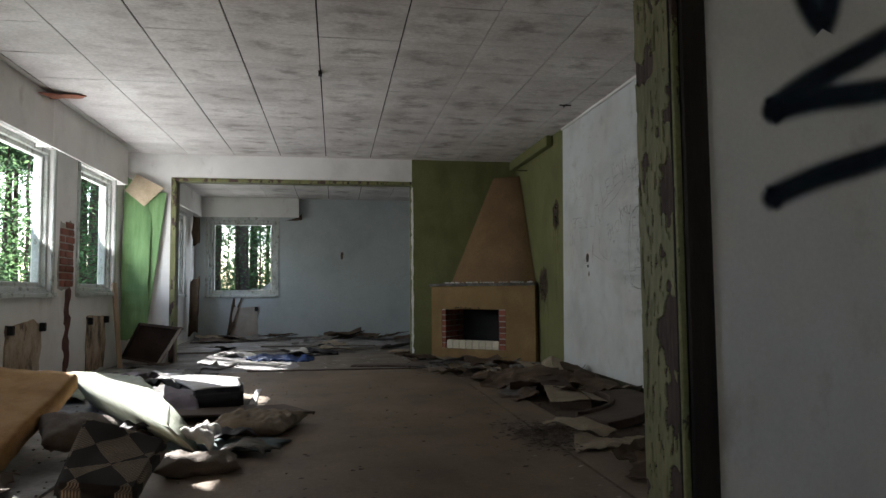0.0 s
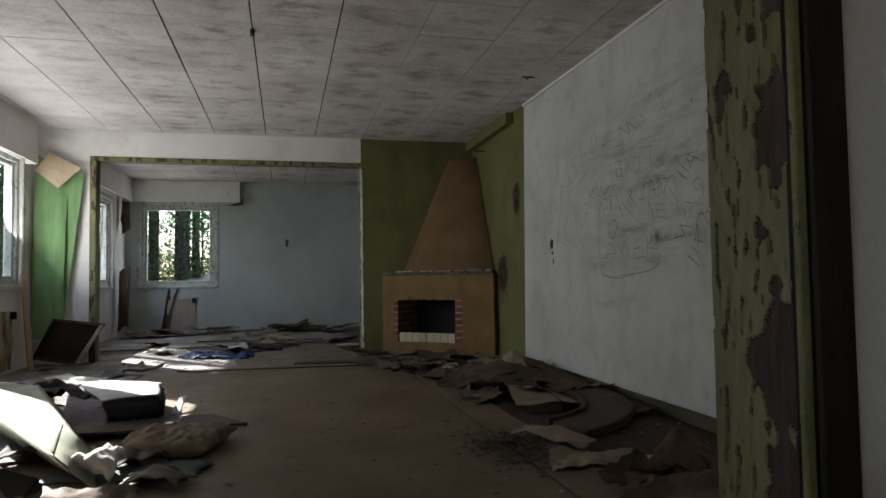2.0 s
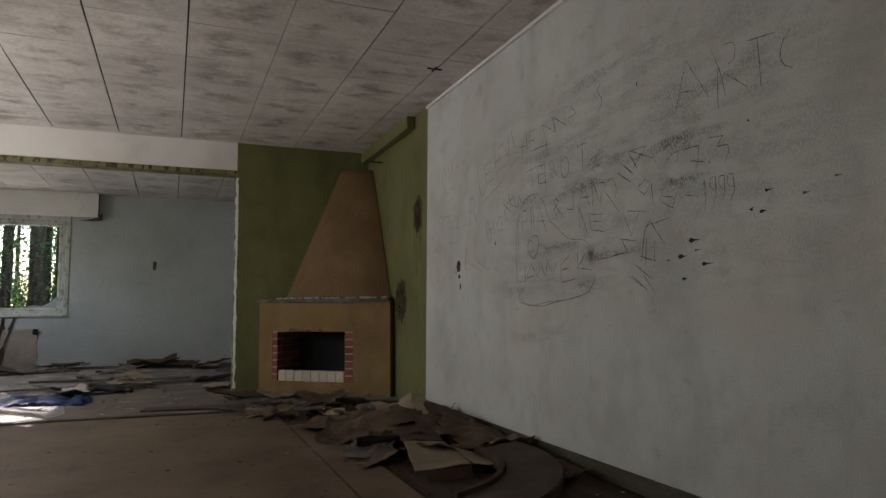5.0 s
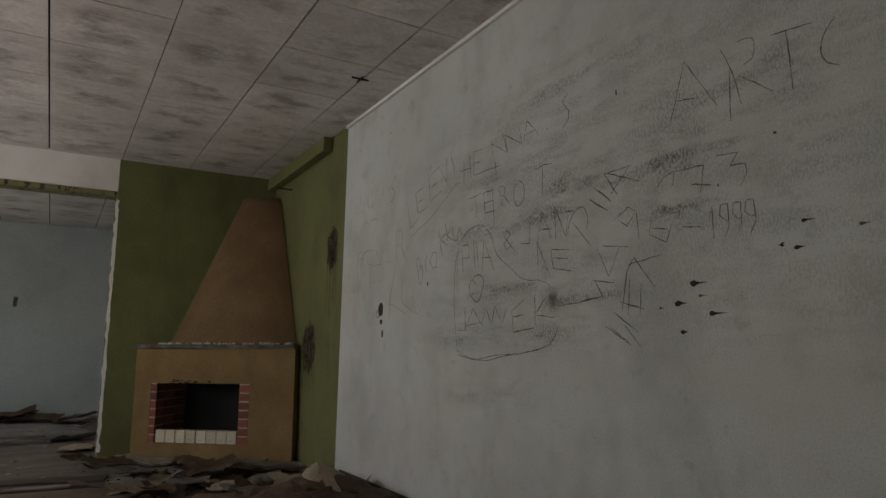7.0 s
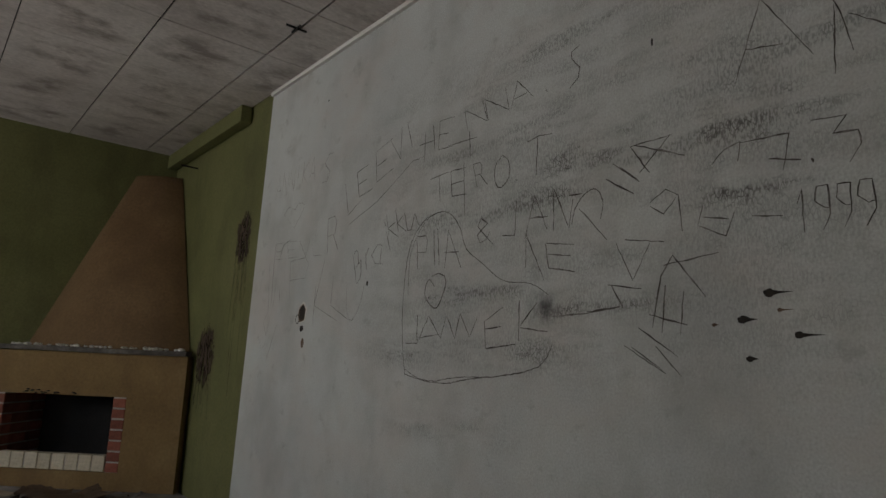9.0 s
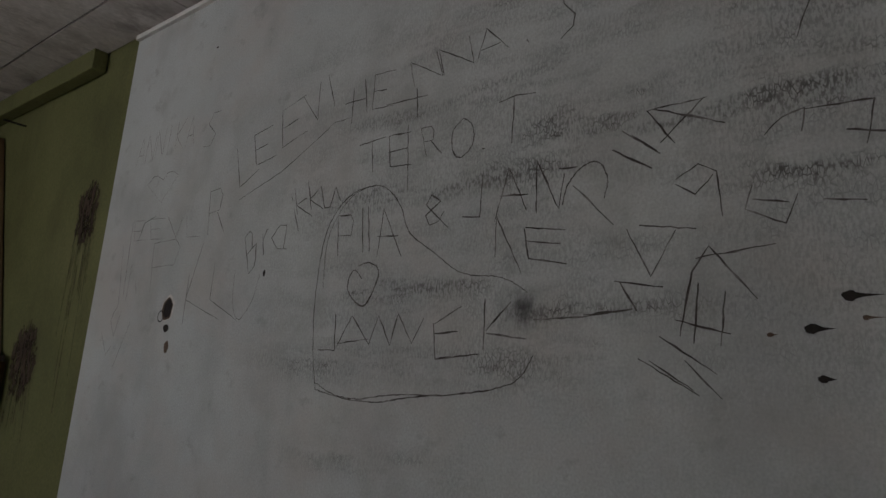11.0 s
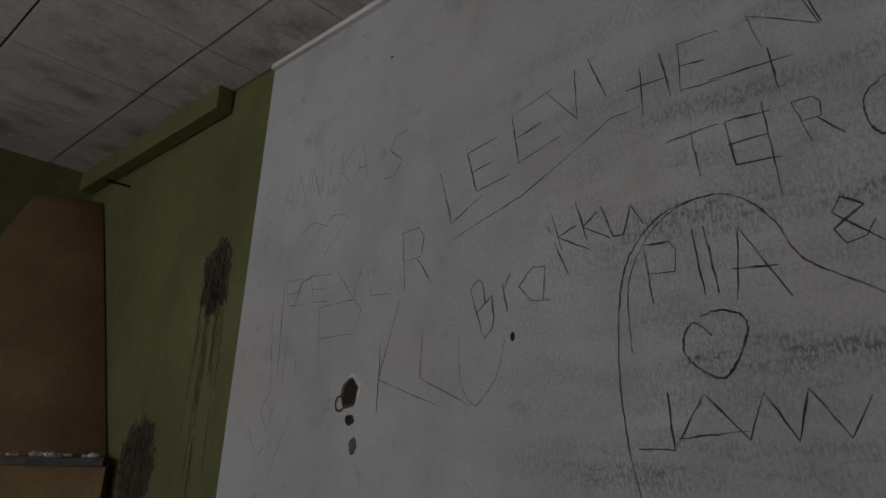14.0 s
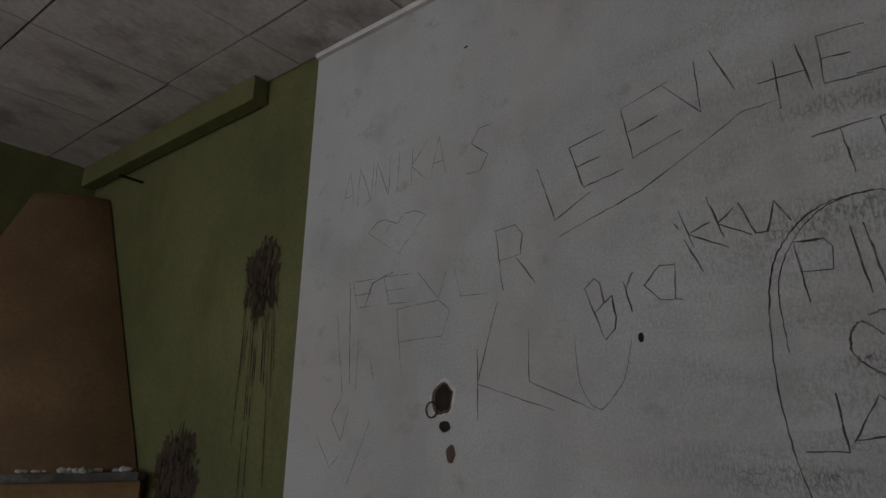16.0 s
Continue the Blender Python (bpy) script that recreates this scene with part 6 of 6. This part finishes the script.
scatter("paint_flakes", 380, lambda r: (r.uniform(-2.4, 1.2), r.uniform(7.9, 13.5), -0.003), (0.01, 0.05), m_flakes, "grey flakes and paper bits on the back floor", "paint flakes", 8)
scatter("rubble_crumbs", 240, lambda r: (r.uniform(-2.4, 1.9), r.uniform(8.0, 13.6), -0.003), (0.003, 0.009), m_dirt, "dark crumbs on the back room floor", "rubble", 9, True)
scatter("rubble_crumbs", 300, lambda r: (r.gauss(-1.3, 0.5), r.uniform(3.0, 6.6), 0.0), (0.003, 0.012), m_dirt, "dark crumbs around the rubbish heap", "rubble", 10, True)
# cable stub at the ceiling
solid("cable_stub", boxes(((0.095, 5.53, ZC - 0.03), (0.125, 5.60, ZC - 0.001)), ((0.10, 5.50, ZC - 0.022), (0.118, 5.53, ZC - 0.012))), m_soot, "black cable stub sticking out of the ceiling", "cable")
solid("cable_stub", boxes(((2.44, 6.225, ZC - 0.012), (2.56, 6.232, ZC - 0.001)), ((2.496, 6.18, ZC - 0.014), (2.503, 6.28, ZC - 0.005))), m_soot, "twisted black wire stub on the ceiling", "cable")
solid("nail", boxes(((2.66, 8.55, 2.512), (2.794, 8.565, 2.522))), m_soot, "long rusty nail in the green wall", "nail")

# ---- forest outside ----
m_bark = material("pine_bark", [(0.3, (0.06, 0.04, 0.03)), (0.5, (0.12, 0.08, 0.058)), (0.7, (0.20, 0.13, 0.09))], stretch=(3, 3, 0.6), size=4, bump=0.8, vary=0.25)


def leaf_material(name, a, b):
    m = material(name, [(0.3, a), (0.7, b)], size=1.5, bump=0.0, vary=0.35, island=True)
    n, l = m.node_tree.nodes, m.node_tree.links
    tr = n.new("ShaderNodeBsdfTranslucent")
    mix = n.new("ShaderNodeMixShader")
    mix.inputs[0].default_value = 0.7
    l.new(n["Principled BSDF"].inputs["Base Color"].links[0].from_socket, tr.inputs[0])
    l.new(n["Principled BSDF"].outputs[0], mix.inputs[1])
    l.new(tr.outputs[0], mix.inputs[2])
    l.new(mix.outputs[0], n["Material Output"].inputs[0])
    return m


m_leaf = leaf_material("broad_leaves", (0.10, 0.19, 0.075), (0.20, 0.31, 0.14))
m_needle = leaf_material("pine_needles", (0.065, 0.125, 0.065), (0.13, 0.205, 0.11))


def leaves(seed, clumps, per, size, shape):
    rnd = random.Random(seed)
    bm = bmesh.new()
    for c in range(clumps):
        cx, cy, cz, cr = shape(rnd)
        for k in range(per):
            p = Vector((cx + rnd.gauss(0, cr), cy + rnd.gauss(0, cr), cz + rnd.gauss(0, cr * 0.6)))
            d = Vector((rnd.uniform(-1, 1), rnd.uniform(-1, 1), rnd.uniform(-0.6, 0.6))).normalized()
            e = d.cross(Vector((rnd.uniform(-1, 1), rnd.uniform(-1, 1), 1))).normalized()
            s = rnd.uniform(*size)
            bm.faces.new([bm.verts.new(p + d * s * a + e * s * b) for a, b in ((-1, 0), (0, -0.45), (1, 0), (0, 0.45))])
    return bm


def trunk(height, radius, limbs, seed):
    rnd = random.Random(seed)
    bm = bmesh.new()

    def tube(points, r0, r1, sides=8):
        rings = []
        for i, p in enumerate(points):
            r = r0 + (r1 - r0) * i / (len(points) - 1)
            rings.append([bm.verts.new(Vector(p) + Vector((math.cos(6.283 * k / sides) * r, math.sin(6.283 * k / sides) * r, 0))) for k in range(sides)])
        for a, b in zip(rings, rings[1:]):
            for k in range(sides):
                bm.faces.new((a[k], a[(k + 1) % sides], b[(k + 1) % sides], b[k]))
        bm.faces.new(rings[-1])
    lean = rnd.uniform(-0.3, 0.3)
    tube([(lean * (k / 9) ** 2 + rnd.uniform(-0.04, 0.04), rnd.uniform(-0.04, 0.04), height * k / 9) for k in range(10)], radius, radius * 0.3)
    for k in range(limbs):
        z, a, ln = height * rnd.uniform(0.35, 0.95), rnd.uniform(0, 6.28), rnd.uniform(0.8, 2.2)
        tube([(math.cos(a) * ln * t, math.sin(a) * ln * t, z + ln * 0.35 * t) for t in (0, 0.5, 1)], radius * 0.16, radius * 0.05, 5)
    return bm


PINE = [(mesh("trunk", trunk(15, 0.15 + 0.03 * k, 14, k), m_bark, smooth=True), mesh("crown", leaves(k, 70, 55, (0.10, 0.22), lambda r: (r.gauss(0, 1.1), r.gauss(0, 1.1), r.uniform(8.5, 15.5), 0.42)), m_needle)) for k in range(3)]
BIRCH = [(mesh("trunk", trunk(6.5, 0.05, 12, 10 + k), m_bark, smooth=True), mesh("crown", leaves(30 + k, 85, 55, (0.03, 0.068), lambda r: (r.gauss(0, 0.75), r.gauss(0, 0.75), r.uniform(0.9, 6.6), 0.30)), m_leaf)) for k in range(3)]
BUSH = [(mesh("stems", trunk(1.3, 0.02, 6, 20 + k), m_bark), mesh("foliage", leaves(50 + k, 42, 60, (0.026, 0.056), lambda r: (r.gauss(0, 0.6), r.gauss(0, 0.6), r.uniform(0.15, 1.8), 0.22)), m_leaf)) for k in range(2)]


def plant(kind, meshes, x, y, s, r, label, category, group):
    t = thing(kind, label, category, Matrix.Translation((x, y, -0.46)) @ pose(0, 0, 0, 0, 0, r) @ Matrix.Scale(s, 4), group)
    for me in meshes:
        ob = new(me.name.split(".")[0], me)
        ob.parent = t


rnd = random.Random(77)
placed = []


def sunny(x, y):
    """True where a tall tree would shade the windows of the long wall."""
    d = (XL - x) / 0.640
    yw = y - 0.768 * d
    return 0 < d < 34 and -1.5 < yw < 13.4


def spot(reach, gap):
    for _ in range(200):
        x, y = rnd.uniform(-34, 9), rnd.uniform(1, 46)
        if (x < -4.5 - reach or y > 16.0 + reach) and all(math.hypot(x - a, y - b) > gap for a, b in placed):
            return x, y
    return -30, 40


for k in range(110):
    x, y = spot(0.5, 1.3)
    placed.append((x, y))
    if sunny(x, y) and (XL - x) / 0.640 > 13:
        plant("birch_sapling", BIRCH[k % 3], x, y, rnd.uniform(0.7, 1.0), rnd.uniform(0, 360), "slender leafy sapling with light green foliage", "tree", "saplings outside the house")
        if k % 2:
            plant("bare_pine", PINE[k % 3][:1], x + 0.8, y + 0.4, rnd.uniform(0.8, 1.0), rnd.uniform(0, 360), "dead standing pine with bare brown trunk", "tree", "dead pines outside the house")
    elif sunny(x, y):
        plant("bush", BUSH[k % 2], x, y, rnd.uniform(0.8, 1.3), rnd.uniform(0, 360), "low leafy green bush at the forest edge", "bush", "bushes at the forest edge")
    else:
        plant("pine_tree", PINE[k % 3], x, y, rnd.uniform(0.85, 1.15), rnd.uniform(0, 360), "tall pine with reddish bare trunk and high crown", "tree", "pines outside the house")
for k in range(50):
    x, y = spot(4.0, 0.9)
    placed.append((x, y))
    if sunny(x, y):
        plant("bush", BUSH[k % 2], x, y, rnd.uniform(0.8, 1.3), rnd.uniform(0, 360), "low leafy green bush at the forest edge", "bush", "bushes at the forest edge")
    else:
        plant("birch_sapling", BIRCH[k % 3], x, y, rnd.uniform(0.7, 1.1), rnd.uniform(0, 360), "slender leafy sapling with light green foliage", "tree", "saplings outside the house")

for k in range(30):
    x, y = (rnd.uniform(-17, -10), rnd.uniform(7, 26)) if k % 2 else (rnd.uniform(-9, 3.5), rnd.uniform(24, 36))
    plant("bush", BUSH[k % 2], x, y, rnd.uniform(1.0, 1.5), rnd.uniform(0, 360), "low leafy green bush at the forest edge", "bush", "bushes at the forest edge")
for k in range(15):
    x, y = -8.5 + 9.0 * ((k * 0.618) % 1.0), 22.0 + 1.1 * k
    if not sunny(x, y):
        plant("pine_tree", PINE[k % 3], x, y, rnd.uniform(0.85, 1.1), rnd.uniform(0, 360), "tall pine with reddish bare trunk and high crown", "tree", "pines outside the house")
for k in range(12):
    x, y = -8.0 + 8.5 * ((k * 0.618 + 0.3) % 1.0), 20.5 + 0.9 * k
    if not sunny(x, y):
        plant("birch_sapling", BIRCH[k % 3], x, y, rnd.uniform(0.8, 1.1), rnd.uniform(0, 360), "slender leafy sapling with light green foliage", "tree", "saplings outside the house")
for k in range(16):
    x, y = -9.0 - 10.0 * ((k * 0.618) % 1.0), 9.0 + 1.15 * k
    plant("bare_pine", PINE[k % 3][:1], x, y, rnd.uniform(0.5, 0.75), rnd.uniform(0, 360), "dead standing pine with bare brown trunk", "tree", "dead pines outside the house")
# two saplings added to keep sun off the wide sash of window_5
for x, y, r in ((-7.1, 17.3, 20), (-6.0, 16.7, 140)):
    plant("birch_sapling", BIRCH[1], x, y, 1.12, r, "slender leafy sapling with light green foliage", "tree", "saplings outside the house")


def belt(r):
    """A place in the wall of leaves that closes the forest."""
    if r.random() < 0.6:
        return (r.uniform(-44, -30), r.uniform(-12, 52), r.uniform(0, 13), 0.9)
    return (r.uniform(-44, 14), r.uniform(40, 52), r.uniform(0, 13), 0.9)


solid("far_forest", leaves(99, 1900, 55, (0.10, 0.30), belt), m_needle, "dense dark green wood beyond the clearing", "forest", Matrix.Translation((0, 0, -0.45)), kind="stuff")
